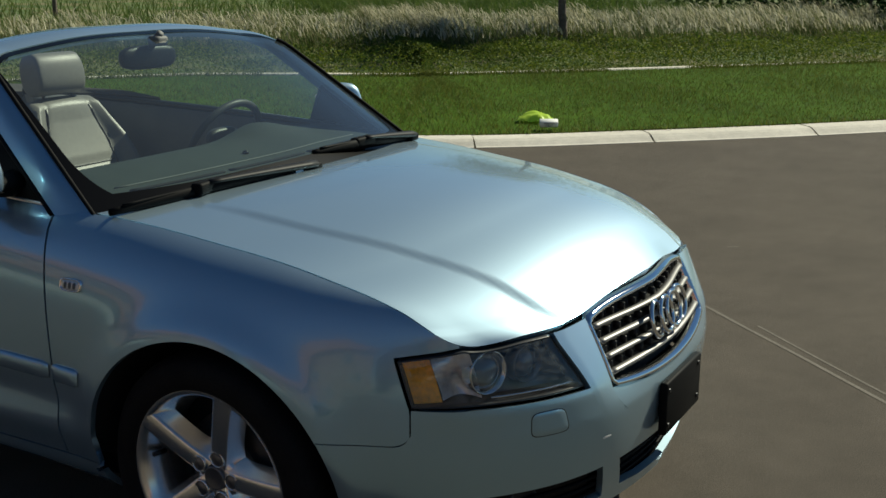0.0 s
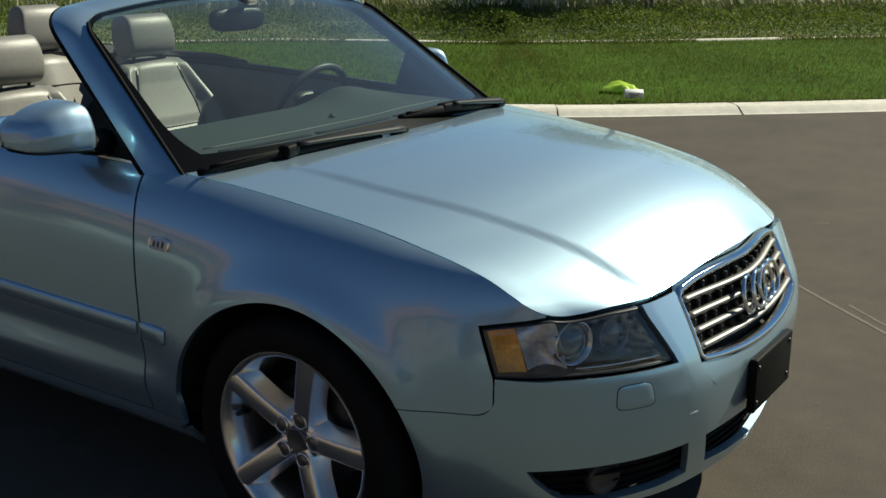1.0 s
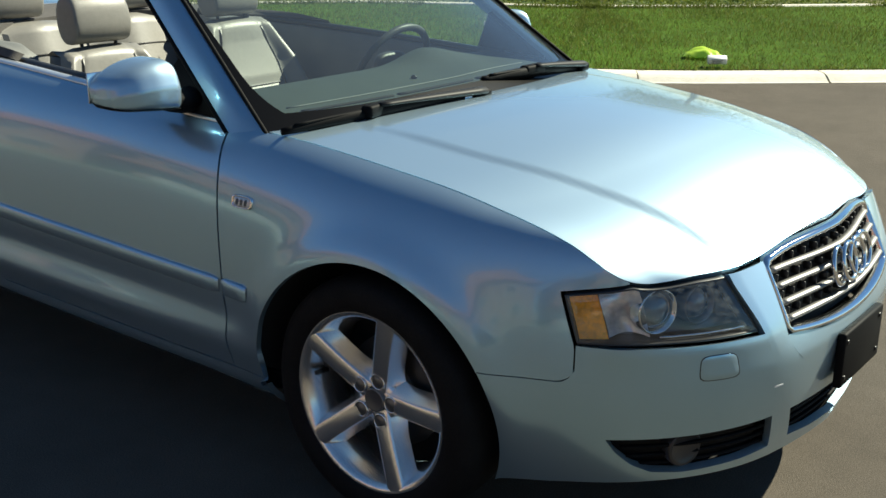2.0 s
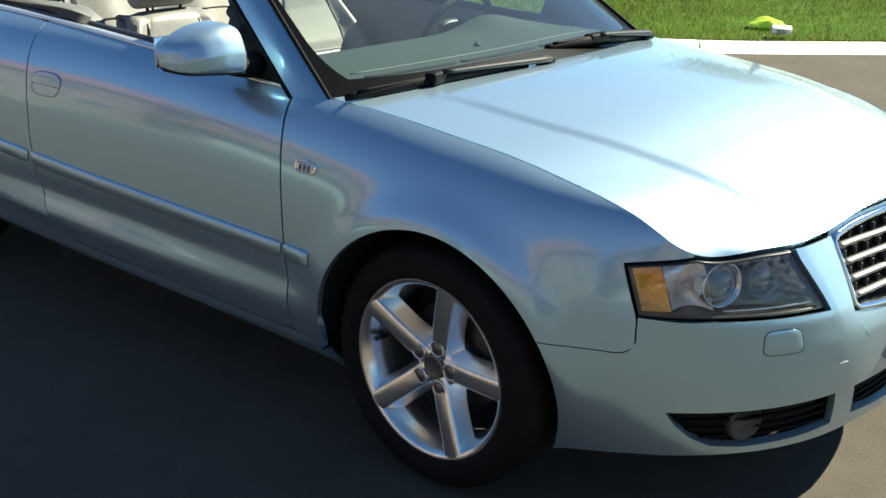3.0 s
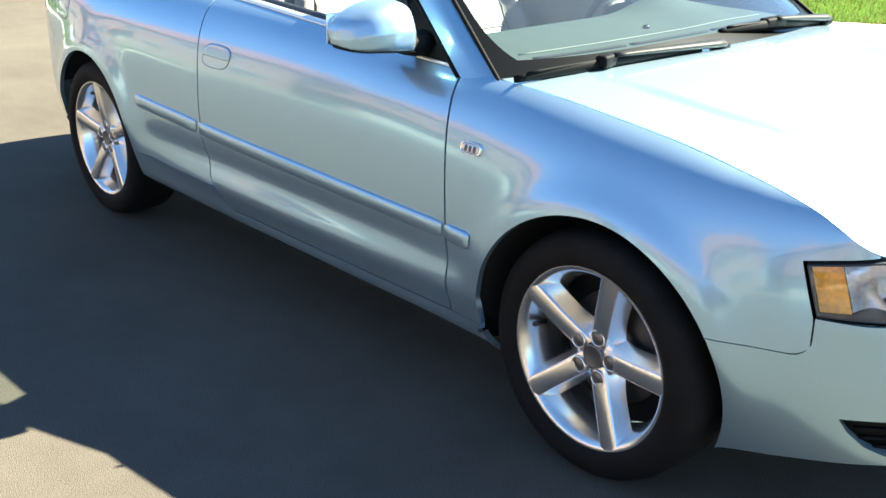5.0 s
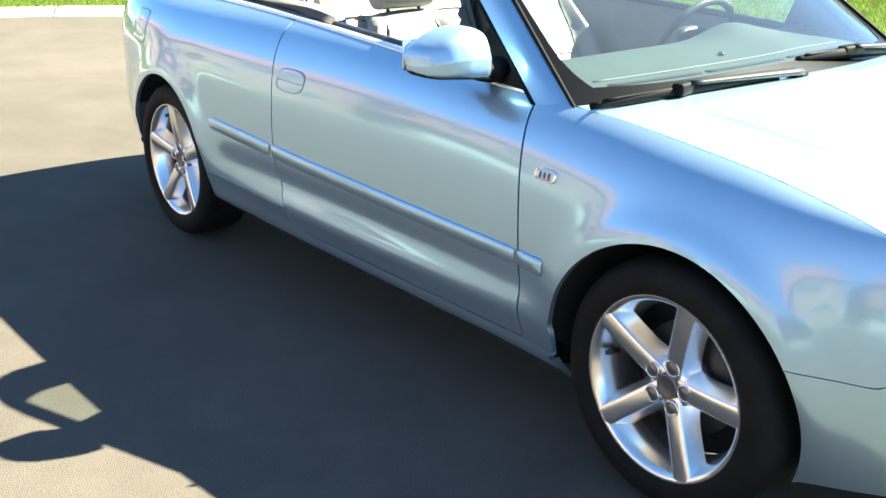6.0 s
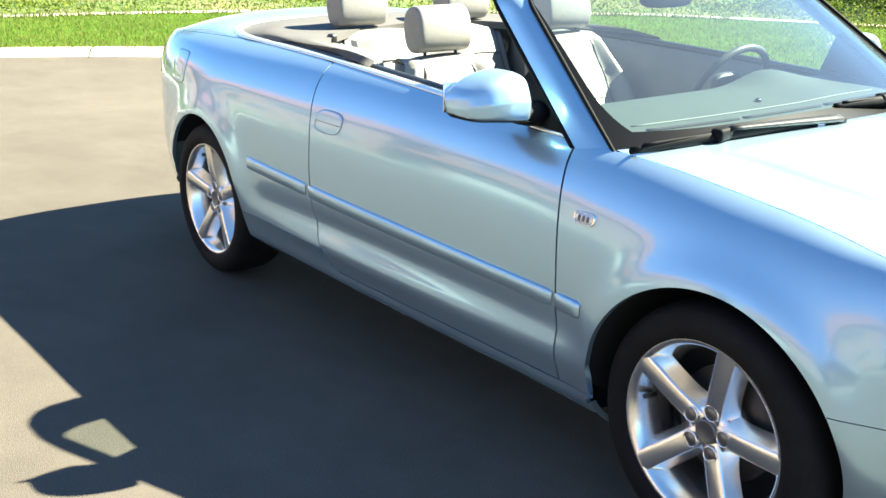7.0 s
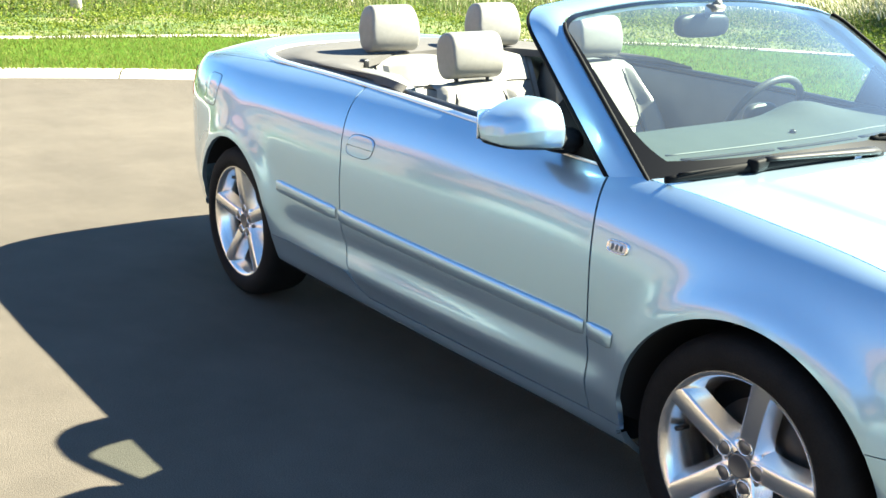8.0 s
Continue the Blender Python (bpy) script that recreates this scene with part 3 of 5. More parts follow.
def on_arc(ca, cz, ha, hz, rings, n=36, power=5.0):
    """The same by arc and height, for the nose."""
    rows = []
    for r, out in rings:
        row = []
        for k in range(n):
            t = k * math.tau / n
            c, s = math.cos(t), math.sin(t)
            m = (abs(c) ** power + abs(s) ** power) ** (-1 / power)
            row.append(tuple(flank(ca + ha * r * m * c, cz + hz * r * m * s, out + .013 * bump_ledge(ca + ha * r * m * c, cz + hz * r * m * s))))
        rows.append(row)
    return outward(grid(rows, True), CAR_MID)


# side strips
strip_z = hermite([-2.3, -1.764, -.38], [.566, .547, .518])
for name, x0, x1, owner in (("wing_strip", -.392, -.490, None), ("side_strip", -.502, -1.772, doors), ("quarter_strip", -1.790, -2.236, None)):
    rows = []
    n = max(6, int(abs(x1 - x0) / .03))
    for i in range(n + 1):
        x = x0 + (x1 - x0) * i / n
        taper = min(1, (i + .25) / .9, (n - i + .25) / .9)
        rows.append([tuple(raw(arc_x(x), strip_z(x) + dz * (.7 + .3 * taper), out * taper)) for dz, out in
                     ((-.0245, -.004), (-.0242, .004), (-.0215, .0075), (-.0195, .0085), (.004, .0105), (.0215, .0085), (.0236, .005), (.0240, -.004))])
    bm = outward(grid(rows), CAR_MID)
    other = mirrored(bm)
    part(name, bm, PAINT, owner[0] if owner else car, "rounded body-coloured rubbing strip")
    part(name, other, PAINT, owner[1] if owner else car, "rounded body-coloured rubbing strip")

# door handles: a flap over a shallow cup
def flap(h):
    """Outward distance by height in the recess: a flush flap above, a hollow below."""
    k = min(1, max(0, (-.12 - h) / .22))
    return .0035 - .040 * k * k * (3 - 2 * k) * (1 if h > -.9 else .5)
rings = [(1.0, -.004), (1.0, .0012), (.975, .0016)] + [(r, flap) for r in (.955, .88, .8, .7, .6, .5, .4, .3, .2, .1, 0)]
seam = badge(-1.668, .806, .086, .040, [(.985, .0010), (.975, .0013), (.95, .0012)], slant=.25, power=3.2)
handle = badge(-1.668, .806, .083, .038, rings, slant=.25, n=56, power=3.2)
part("handle_seam", mirrored(seam), BLACK, doors[1])
part("handle_seam", seam, BLACK, doors[0])
part("door_handle", mirrored(handle), PAINT, doors[1], "body-coloured flap handle over a cup")
part("door_handle", handle, PAINT, doors[0], "body-coloured flap handle over a cup")

# side repeaters
rim_bm = badge(-.414, .760, .037, .0165, [(1.0, 0), (1.0, .005), (.93, .0065), (.82, .006), (.80, .002)])
lamp_bm = badge(-.414, .760, .031, .0135, [(1.0, .0030), (.9, .0055), (.5, .0065), (0, .007)])
bars = bmesh.new()
for k in range(3):
    bars = joined(bars, badge(-.428 + .015 * k, .760, .005, .008, [(1.0, .006), (.9, .0078), (0, .0080)], 12))
for bm, name, mat, label in ((rim_bm, "repeater_rim", CHROME, "chrome rim"), (lamp_bm, "repeater_lens", material("frosted_lens", (.62, .64, .66), .15, .3, 1), "pale clear side repeater lens"), (bars, "repeater_bulb", TRIM_GREY, "grey bars inside the lens")):
    part(name, mirrored(bm), mat, car, label)
    part(name, bm, mat, car, label)

# filler flap
part("flap_seam", badge(-2.955, .842, .078, .068, [(1.0, .0007), (.985, .0009), (.96, .0009)], power=6, slant=.03), BLACK, car)
part("filler_flap", badge(-2.955, .842, .0755, .0655, [(1.0, -.002), (1.0, .0012), (.975, .0017), (.5, .0018), (0, .0018)], power=6, slant=.03), PAINT, car, "closed fuel filler flap")

# tail lamps
for flip_it in (False, True):
    bm = outward(grid([[tuple(raw(a, z, .004)) for z in spread(.755, .885, 6)] for a in spread(arc_x(-3.40), arc_x(-3.40) + .36, 16)]), CAR_MID)
    skirt(bm, .01)
    part("tail_lamp", mirrored(bm) if flip_it else bm, material("red_lamp_plastic", (.42, .03, .015), .15, 0, 1) if "red_lamp_plastic" not in bpy.data.materials else bpy.data.materials["red_lamp_plastic"], car, "red tail lamp")

# windscreen edge, cowl and wipers
def glass_point(u, v, deep=-.002):
    p = (np.asarray(screen_low(u)) * (1 - v) + (pick(head, u) + lift) * v + (pick(side_r, v) + lift) * (1 - u) + (pick(side_r, v) * flip + lift) * u
         - (np.asarray(screen_low(0)) * (1 - u) * (1 - v) + np.asarray(screen_low(1)) * u * (1 - v) + (pick(head, 0) + lift) * (1 - u) * v + (pick(head, 1) + lift) * u * v))
    return p + np.asarray(screen_bulge(u, v)) - np.array([deep * .6, 0, deep * .8])
def frit_in(t):
    """Inner edge of the black border, once round from the lower right corner; t counts sides."""
    s, k = t % 1, int(t) % 4
    l, r, b, o = .026, .974, .095, .936
    c = (((l, b), (l, o)), ((l, o), (r, o)), ((r, o), (r, b)), ((r, b), (l, b)))[k]
    u, v = c[0][0] + (c[1][0] - c[0][0]) * s, c[0][1] + (c[1][1] - c[0][1]) * s
    q = min(s, 1 - s)
    low = k == 3 or (k == 0 and s < .5) or (k == 2 and s > .5)
    bend = .30 if low else .10
    if q < bend:                                           # rounded corners, wider at the foot
        e = (bend - q) / bend
        u += (.5 - u) * (.062 if low else .030) * e * e
        v += (.5 - v) * .070 * e * e
    return u, v
def frit_out(t):
    s, k = t % 1, int(t) % 4
    c = (((0, 0), (0, 1)), ((0, 1), (1, 1)), ((1, 1), (1, 0)), ((1, 0), (0, 0)))[k]
    return c[0][0] + (c[1][0] - c[0][0]) * s, c[0][1] + (c[1][1] - c[0][1]) * s
rows = []
for w in (0, .5, 1):
    row = []
    for i in range(160):
        t = i / 40
        (u0, v0), (u1, v1) = frit_out(t), frit_in(t)
        row.append(tuple(glass_point(u0 + (u1 - u0) * w, v0 + (v1 - v0) * w)))
    rows.append(row)
part("screen_border", outward(grid(rows, True), CAR_MID), material("black_ceramic_border", (.004, .004, .0045), .25, spec=.10), screen, "black ceramic border")
for side, seq in ((-1, inner[:34]), (1, list(reversed(inner))[:34])):
    part("screen_seal", tube([p + Vector((.004, 0, .004)) for p in seq], .006, 8), WIPER, screen, "black rubber seal")
for seq in (outer[1:46], list(reversed(outer))[1:46]):
    part("pillar_seal", tube([p + Vector((-.004, 0, -.006)) for p in seq[1:]], .007, 8), WIPER, car, "black rubber door seal")
cowl = grid([[tuple(hood_rear(u) * np.array([1, 1, 1]) + np.array([.03 * (1 - w) - .055 * w, 0, -.030 + .012 * w])) for u in spread(.01, .99, 40)] for w in (0, .33, .66, 1)])
part("cowl", outward(cowl, (0, 0, -5)), WIPER, car, "black plastic cowl")


def wiper(p_tip, p_pivot, heel):
    """An arm from its pivot to the middle of a blade that lies on the glass."""
    w = new("wiper")
    w.parent = car
    tip, piv, he = Vector(p_tip), Vector(p_pivot), Vector(heel)
    n = 18
    sag = lambda t: Vector((.018, 0, .010)) * math.sin(math.pi * t)
    blade = [tip.lerp(he, i / n) + sag(i / n) for i in range(n + 1)]
    part("blade", tube(blade, [.006 + .006 * math.sin(math.pi * min(1, (i + .3) / n)) for i in range(n + 1)], 8, 1.5), WIPER, w, "black rubber wiper blade")
    part("blade_spine", tube([p + Vector((.004, 0, .011)) for p in blade[1:-4]], .0042, 6), WIPER, w)
    mid = tip.lerp(he, .47)
    arm = [mid.lerp(piv, i / 12) + Vector((.012, 0, .022)) * (1 - .45 * i / 12) + sag(.47 + .5 * i / 12) * .8 for i in range(13)]
    part("arm", tube(arm, [.012 + .012 * (i / 12) for i in range(13)], 10, .5), ARM, w, "satin black wiper arm")
    for k in (3, 4, 5, 6):
        part("arm_slot", tube([arm[k] + Vector((.002, 0, .0050)), arm[k + 1].lerp(arm[k], .25) + Vector((.002, 0, .0054))], .0025, 6), DARK, w)
    part("clip", box((.036, .105, .034), tuple(mid + Vector((.012, 0, .016))), .008, 2, Matrix.Rotation(math.atan2((piv - tip).x, -(piv - tip).y) * -1, 4, "Z")), WIPER, w)
    part("pivot", box((.045, .05, .03), tuple(piv + Vector((.004, 0, .004))), .010), WIPER, w)
    return w
wiper((-.365, -.770, .932), (-.248, -.075, .950), (-.255, -.150, .950))
wiper((-.340, .055, .968), (-.345, .640, .940), (-.345, .620, .938))

# waist trim: bright strip and rubber seal, carried round the boot cover
def waist(off, dz, x0, x1, n=40):
    out = []
    for x in spread(x0, x1, n):
        p = raw(arc_x(x), ZTOP(arc_x(x)))
        out.append(Vector((p[0], p[1] + off, p[2] + dz)))
    return out
def round_back(off, dz):
    """The rear bend of the cockpit's edge, from the right waist to the left."""
    e = raw(arc_x(-2.40), ZTOP(arc_x(-2.40)))
    out = []
    for t in np.radians(np.linspace(0, 180, 40)):
        out.append(Vector((-2.40 - (.68 - off * .8) * math.sin(t) ** .75, (e[1] + off) * math.copysign(abs(math.cos(t)) ** .75, math.cos(t)), e[2] + dz + .014 * math.sin(t))))
    return out
right = waist(.020, .002, -.575, -2.38)
loop = right + round_back(.022, .003) + [Vector((p.x, -p.y, p.z)) for p in reversed(right)]
part("waist_strip", tube(loop, .020, 10, .42), material("bright_trim", (.84, .86, .88), .30, .8), car, "bright anodised waist strip")
for side in (-1, 1):
    seal = [Vector((p.x, p.y * -side, p.z)) for p in waist(.056, .006, -.74, -2.33)]
    part("window_seal", tube(seal, .020, 8, .6), BLACK, car, "black rubber window seal")

# rear deck and boot cover
A_DECK, A_TAIL = arc_x(-2.41), arc_x(-3.46)
def deck_side(v):
    return edge(A_DECK + (A_TAIL - A_DECK) * v)
back = round_back(.012, .0)
def deck_front(u):
    i = u * (len(back) - 1)
    k = min(int(i), len(back) - 2)
    return np.array(back[k].lerp(back[k + 1], i - k))
def deck_rear(u):
    q = A_TAIL + (PA[-1] - A_TAIL) * (1 - abs(2 * u - 1))
    p = raw(q, ZTOP(q))
    return p * np.array([1, 1 if u < .5 else -1, 1])
def deck(u0, u1, n):
    def pt(u, v):
        d0, d1 = deck_side(v), deck_side(v) * flip
        f0, f1 = deck_front(u), deck_rear(u)
        p = f0 * (1 - v) + f1 * v + d0 * (1 - u) + d1 * u - (deck_front(0) * (1 - u) * (1 - v) + deck_front(1) * u * (1 - v) + deck_rear(0) * (1 - u) * v + deck_rear(1) * u * v)
        return tuple(p + np.array([0, 0, .03 * math.sin(math.pi * u) * math.sin(math.pi * v)]))
    return grid([[pt(u, v) for u in spread(u0, u1, n)] for v in spread(0, 1, 24)])
panel("deck_side", deck(0, .12, 8))
panel("boot_lid", deck(.1235, .8765, 40), both=False)
front_pts = lambda u: np.array([-1.62 - .80 * math.sin(math.pi * u) ** .35, -.705 + 1.41 * u, 1.008 + .022 * math.sin(math.pi * u)])
b_line = round_back(.040, .002)
cover = grid([[tuple(front_pts(i / 39) * (1 - v) + np.array(b_line[i]) * v + np.array([0, 0, .022 * math.sin(math.pi * v) + .004 * math.sin(9 * v + i * .3)])) for i in range(40)] for v in spread(0, 1, 12)])
bmc = outward(cover, (0, 0, -5))
skirt(bmc, .03)
part("boot_cover", bmc, SOFT_TOP, car, "grey fabric cover over the folded roof")


# door mirrors
mir_top = hermite([0, .04, .12, .25, .45, .75, .92, 1], [1.026, 1.034, 1.050, 1.067, 1.084, 1.094, 1.092, 1.082])
mir_bot = hermite([0, .1, .5, 1], [.974, .968, .961, .955])
mir_front = hermite([0, .08, .25, .55, 1], [-.765, -.735, -.700, -.672, -.662])
def mirror_shell(upper, grow=0.0):
    """The housing above its parting line, or the lower shell under it."""
    rows = []
    for i in range(33):
        q = (i / 32) ** 1.9                                 # 0 at the tip, 1 at the door
        s = (1 - (1 - min(q / .07, 1)) ** 2) ** .5 * (1 - .10 * max(0, (q - .93) / .07) ** 2)
        zt, zb, xf, xr = mir_top(q), mir_bot(q), mir_front(q), -.826
        cx, cz, part_z = (xf + xr) / 2, (zt + zb) / 2, zb + .010
        row = []
        for k in range(48):
            t = math.tau * k / 48
            c, w = math.cos(t), math.sin(t)
            pw = 4.0 if w > 0 else 5.0
            m = (abs(c) ** pw + abs(w) ** pw) ** (-1 / pw)
            z = cz + ((zt - zb) / 2 + grow) * s * m * w
            row.append((cx + ((xf - xr) / 2 + grow) * s * m * c - .02 * max(0, w), -1.014 + .178 * q - grow * (i == 0), max(z, part_z) if upper else min(z, part_z)))
        rows.append(row)
    bm = grid(rows, True)
    bmesh.ops.holes_fill(bm, edges=[e for e in bm.edges if len(e.link_faces) == 1])
    bmesh.ops.remove_doubles(bm, verts=bm.verts, dist=1e-4)
    outward(bm, (-.73, -.94, 1.02))
    for e in bm.edges:
        e.smooth = e.calc_face_angle(0) < radians(62)
    return bm
for flip_it in (False, True):
    m = new("door_mirror")
    m.parent = car
    fold = Matrix.Translation((-.74, -.80, 0)) @ Matrix.Rotation(radians(-42), 4, "Z") @ Matrix.Translation((.74, .80, 0))
    def f(b):
        """The far mirror is folded back against its window."""
        if flip_it:
            b.transform(fold)
            return mirrored(b)
        return b
    part("housing", f(mirror_shell(True)), PAINT, m, "body-coloured mirror housing")
    part("lower_housing", f(mirror_shell(False, -.003)), BLACK, m, "black lower housing")
    part("mirror_glass", f(box((.004, .165, .080), (-.830, -.930, 1.022), .002, 2)), CHROME, m, "mirror glass")
    arm = tube([(-.725, -.86, .985), (-.722, -.83, .975), (-.72, -.80, .972), (-.72, -.765, .975)], [.034, .034, .040, .046], 12, .8)
    part("mirror_arm", f(arm), WIPER, m, "black mirror arm")
    tri = grid([[(-.548 - .235 * w, -.782 + .058 * w, .918 + .172 * w), (-.71 - .075 * w, -.782 + .058 * w, .934 + .160 * w), (-.885 + .095 * w, -.780 + .056 * w, .950 + .146 * w)] for w in (0, .33, .66, 1)])
    outward(tri, CAR_MID)
    skirt(tri, .02)
    part("sail_panel", mirrored(tri) if flip_it else tri, WIPER, m, "black triangular sail panel")

# head lamps
def lamp_at(u, v, out=0.0):
    """u: 0 inner end, 1 outer end; v: 0 lower, 1 upper edge."""
    z = HL_BOT
    for _ in range(3):
        a_in = HL_IN + .006 + lamp_slant(z)
        a = a_in + (hl_rear(z) - .005 - a_in) * u
        z = HL_BOT + (hl_top(a) - .003 - HL_BOT) * v
    return flank(a, z, out)
SMOKE = vary(material("dark_reflector", (.15, .155, .16), .3, .8), (9, 40), (.15, .1))
BRIGHT = material("lamp_reflector", (.72, .74, .75), .12, 1.0)
FACETS = vary(material("faceted_reflector", (.78, .78, .80), .25, .45, .6), (14, 45), (.15, .2), .4, 22)
RIM = material("lamp_bezel", (.03, .03, .032), .3)
for flip_it in (False, True):
    f = (lambda b: mirrored(b)) if flip_it else (lambda b: b)
    h = new("head_lamp")
    h.parent = car
    part("lens", f(outward(grid([[tuple(lamp_at(u, v, .002 + .007 * (math.sin(math.pi * u) * math.sin(math.pi * v)) ** .5)) for v in spread(0, 1, 12)] for u in spread(0, 1, 40)]), CAR_MID)), LENS, h, "clear headlamp lens")
    bz = []
    for w, out in ((0, -.03), (0, .003), (.015, .004), (.036, .001), (.044, -.012), (.05, -.05)):
        row = []
        for i in range(120):
            (u, v) = frit_out(i / 30)
            cu, cv = u + (.5 - u) * w * .55, v + (.5 - v) * w * 2.2
            row.append(tuple(lamp_at(cu, cv, out)))
        bz.append(row)
    part("bezel", f(outward(grid(bz, True), CAR_MID)), RIM, h, "black headlamp bezel")
    part("reflector", f(outward(grid([[tuple(lamp_at(u, v, -.055 - .02 * math.sin(math.pi * v))) for v in spread(0, 1, 8)] for u in spread(0, .80, 30)]), CAR_MID)), SMOKE, h, "smoky grey reflector")
    part("indicator", f(outward(grid([[tuple(lamp_at(u, v, -.006 - .008 * math.sin(math.pi * v) - .01 * (1 - u) / .16)) for v in spread(.06, .94, 8)] for u in spread(.845, .984, 10)]), CAR_MID)), AMBER, h, "amber indicator")
    part("side_reflector", f(outward(grid([[tuple(lamp_at(u, v, -.015 - .035 * math.sin(math.pi * (u - .64) / .2) - .01 * math.sin(2 * math.pi * v))) for v in spread(.08, .92, 10)] for u in spread(.64, .84, 14)]), CAR_MID)), FACETS, h, "bright clear side reflector")
    part("lamp_trim", f(tube([tuple(lamp_at(u, .11, -.006)) for u in spread(.05, .60, 16)], .0028, 6)), BRIGHT, h, "thin bright line inside the lamp")
    for uu, rr, depth in ((.57, .052, -.024), (.30, .046, -.034)):
        c = Vector(lamp_at(uu, .52, depth))
        nrm = (Vector(lamp_at(uu, .5, .05)) - Vector(lamp_at(uu, .5, 0))).normalized()
        nrm = (nrm + Vector((.9, 0, .1))).normalized()
        rot = nrm.to_track_quat("Y", "Z").to_matrix().to_4x4()
        ring = lathe([(rr, -.03), (rr, .0), (rr * .98, .004), (rr * .93, .003), (rr * .80, -.012)], 36)
        outward(ring, (0, -.2, 0))
        ring.transform(Matrix.Translation(c) @ rot)
        part("lamp_ring", f(ring), BRIGHT if uu > .5 else SMOKE, h, "chrome projector ring")
        ball = lathe([(rr * .80, -.014), (rr * .70, -.004), (rr * .45, .006), (0, .010)], 32)
        outward(ball, (0, -.2, 0))
        ball.transform(Matrix.Translation(c) @ rot)
        part("projector", f(ball), material("projector_glass", (.10, .115, .13), .05, .2, 1) if "projector_glass" not in bpy.data.materials else bpy.data.materials["projector_glass"], h, "dark projector lens")

# grille
def g_top(a):
    return .742 - .0255 * (abs(a) / .27) ** 2
def g_bot(a):
    return .534 + .026 * (abs(a) / .335) ** 2
BAR = material("satin_grey_bar", (.24, .235, .23), .5, .8)
grille = new("grille")
grille.parent = car
def half_ring(off):
    pts = [(a, g_bot(a) + off) for a in spread(0, G_A - off, 12)] + [(g_edge(z) - off, z) for z in spread(.572, .704, 9)] + [(a, g_top(a) - off) for a in spread(g_edge(.715) - .014 - off, 0, 12)]
    return pts
band = []
for off, out in ((-.002, -.012), (-.001, .005), (.003, .007), (.009, .006), (.012, .003), (.013, -.016)):
    pr = [Vector(flank(a, z, out)) for a, z in half_ring(off)]
    band.append(pr + [Vector((p.x, -p.y, p.z)) for p in reversed(pr)])
part("chrome_frame", outward(grid(band, True), CAR_MID), CHROME, grille, "bright chrome surround")
# a near-black sheet paints in the shade behind the bars
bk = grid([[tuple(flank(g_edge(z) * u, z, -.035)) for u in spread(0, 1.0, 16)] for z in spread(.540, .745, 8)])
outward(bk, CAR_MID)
part("grille_shade", joined(bk.copy(), mirrored(bk)), DARK, grille)
bk.free()
for k in range(4):
    z = .584 + .0350 * k
    wmax = g_edge(z) - .022
    if k >= 2:
        wmax = max(b for b in spread(0, wmax, 60) if g_top(b) > z + .016)
    line = [Vector(flank(a, z + .001 * math.sin(a * 9), -.006)) for a in spread(wmax, 0, 16)]
    line += [Vector((p.x, -p.y, p.z)) for p in reversed(line[:-1])]
    part("grille_bar", tube(line, .0105, 8, .62), BAR, grille, "satin silver bar")
    for a in spread(-wmax + .02, wmax - .02, 12):
        p = flank(abs(a), z + .014, -.016)
        part("rib", box((.020, .006, .020), (p[0], math.copysign(p[1], a), p[2]), .002, 1), BLACK, grille)
# the maker's mark: four plain rings
for k in range(4):
    y = (-1.5 + k) * .055
    c = Vector(flank(abs(y), .655, .020))
    c.y = y
    tilt = Matrix.Translation(c) @ Matrix.Rotation(radians(-14), 4, "Y") @ Matrix.Rotation(radians(-y * 60), 4, "Z")
    ring = grid([[tilt @ Vector((.0065 * math.sin(q), (.0460 + .0068 * math.cos(q)) * math.cos(t), (.0460 + .0068 * math.cos(q)) * math.sin(t))) for q in np.linspace(0, math.tau, 9)[:-1]] for t in np.linspace(0, math.tau, 41)], True)
    bmesh.ops.recalc_face_normals(ring, faces=ring.faces)
    part("ring", ring, CHROME, grille, "chrome ring of the front mark")

# bumper details
part("washer_seam", on_arc(.576, .525, .049, .031, [(1.0, .0004), (.98, .0006), (.94, .0006)]), BLACK, bumper)
part("washer_cap", on_arc(.576, .525, .047, .029, [(1.0, -.001), (1.0, .0005), (.985, .0008), (.5, .0009), (0, .0009)]), PAINT, bumper, "headlamp washer cap")
part("washer_seam", mirrored(on_arc(.576, .525, .049, .031, [(1.0, .0004), (.98, .0006), (.94, .0006)])), BLACK, bumper)
part("washer_cap", mirrored(on_arc(.576, .525, .047, .029, [(1.0, -.001), (1.0, .0005), (.985, .0008), (.5, .0009), (0, .0009)])), PAINT, bumper, "headlamp washer cap")
part("scuff", on_arc(.428, .441, .014, .0030, [(1.0, .0006), (.6, .0012), (0, .0012)], 16), material("bare_white_scuff", (.8, .8, .78), .5), bumper, "white scuff mark")
def opening(a0, a1, na, deep, zpad=.004):
    return grid([[tuple(flank(a, hole(a)[0] - zpad + (hole(a)[1] - hole(a)[0] + 2 * zpad) * k / 6, deep)) for k in range(7)] for a in spread(a0, a1, na)])
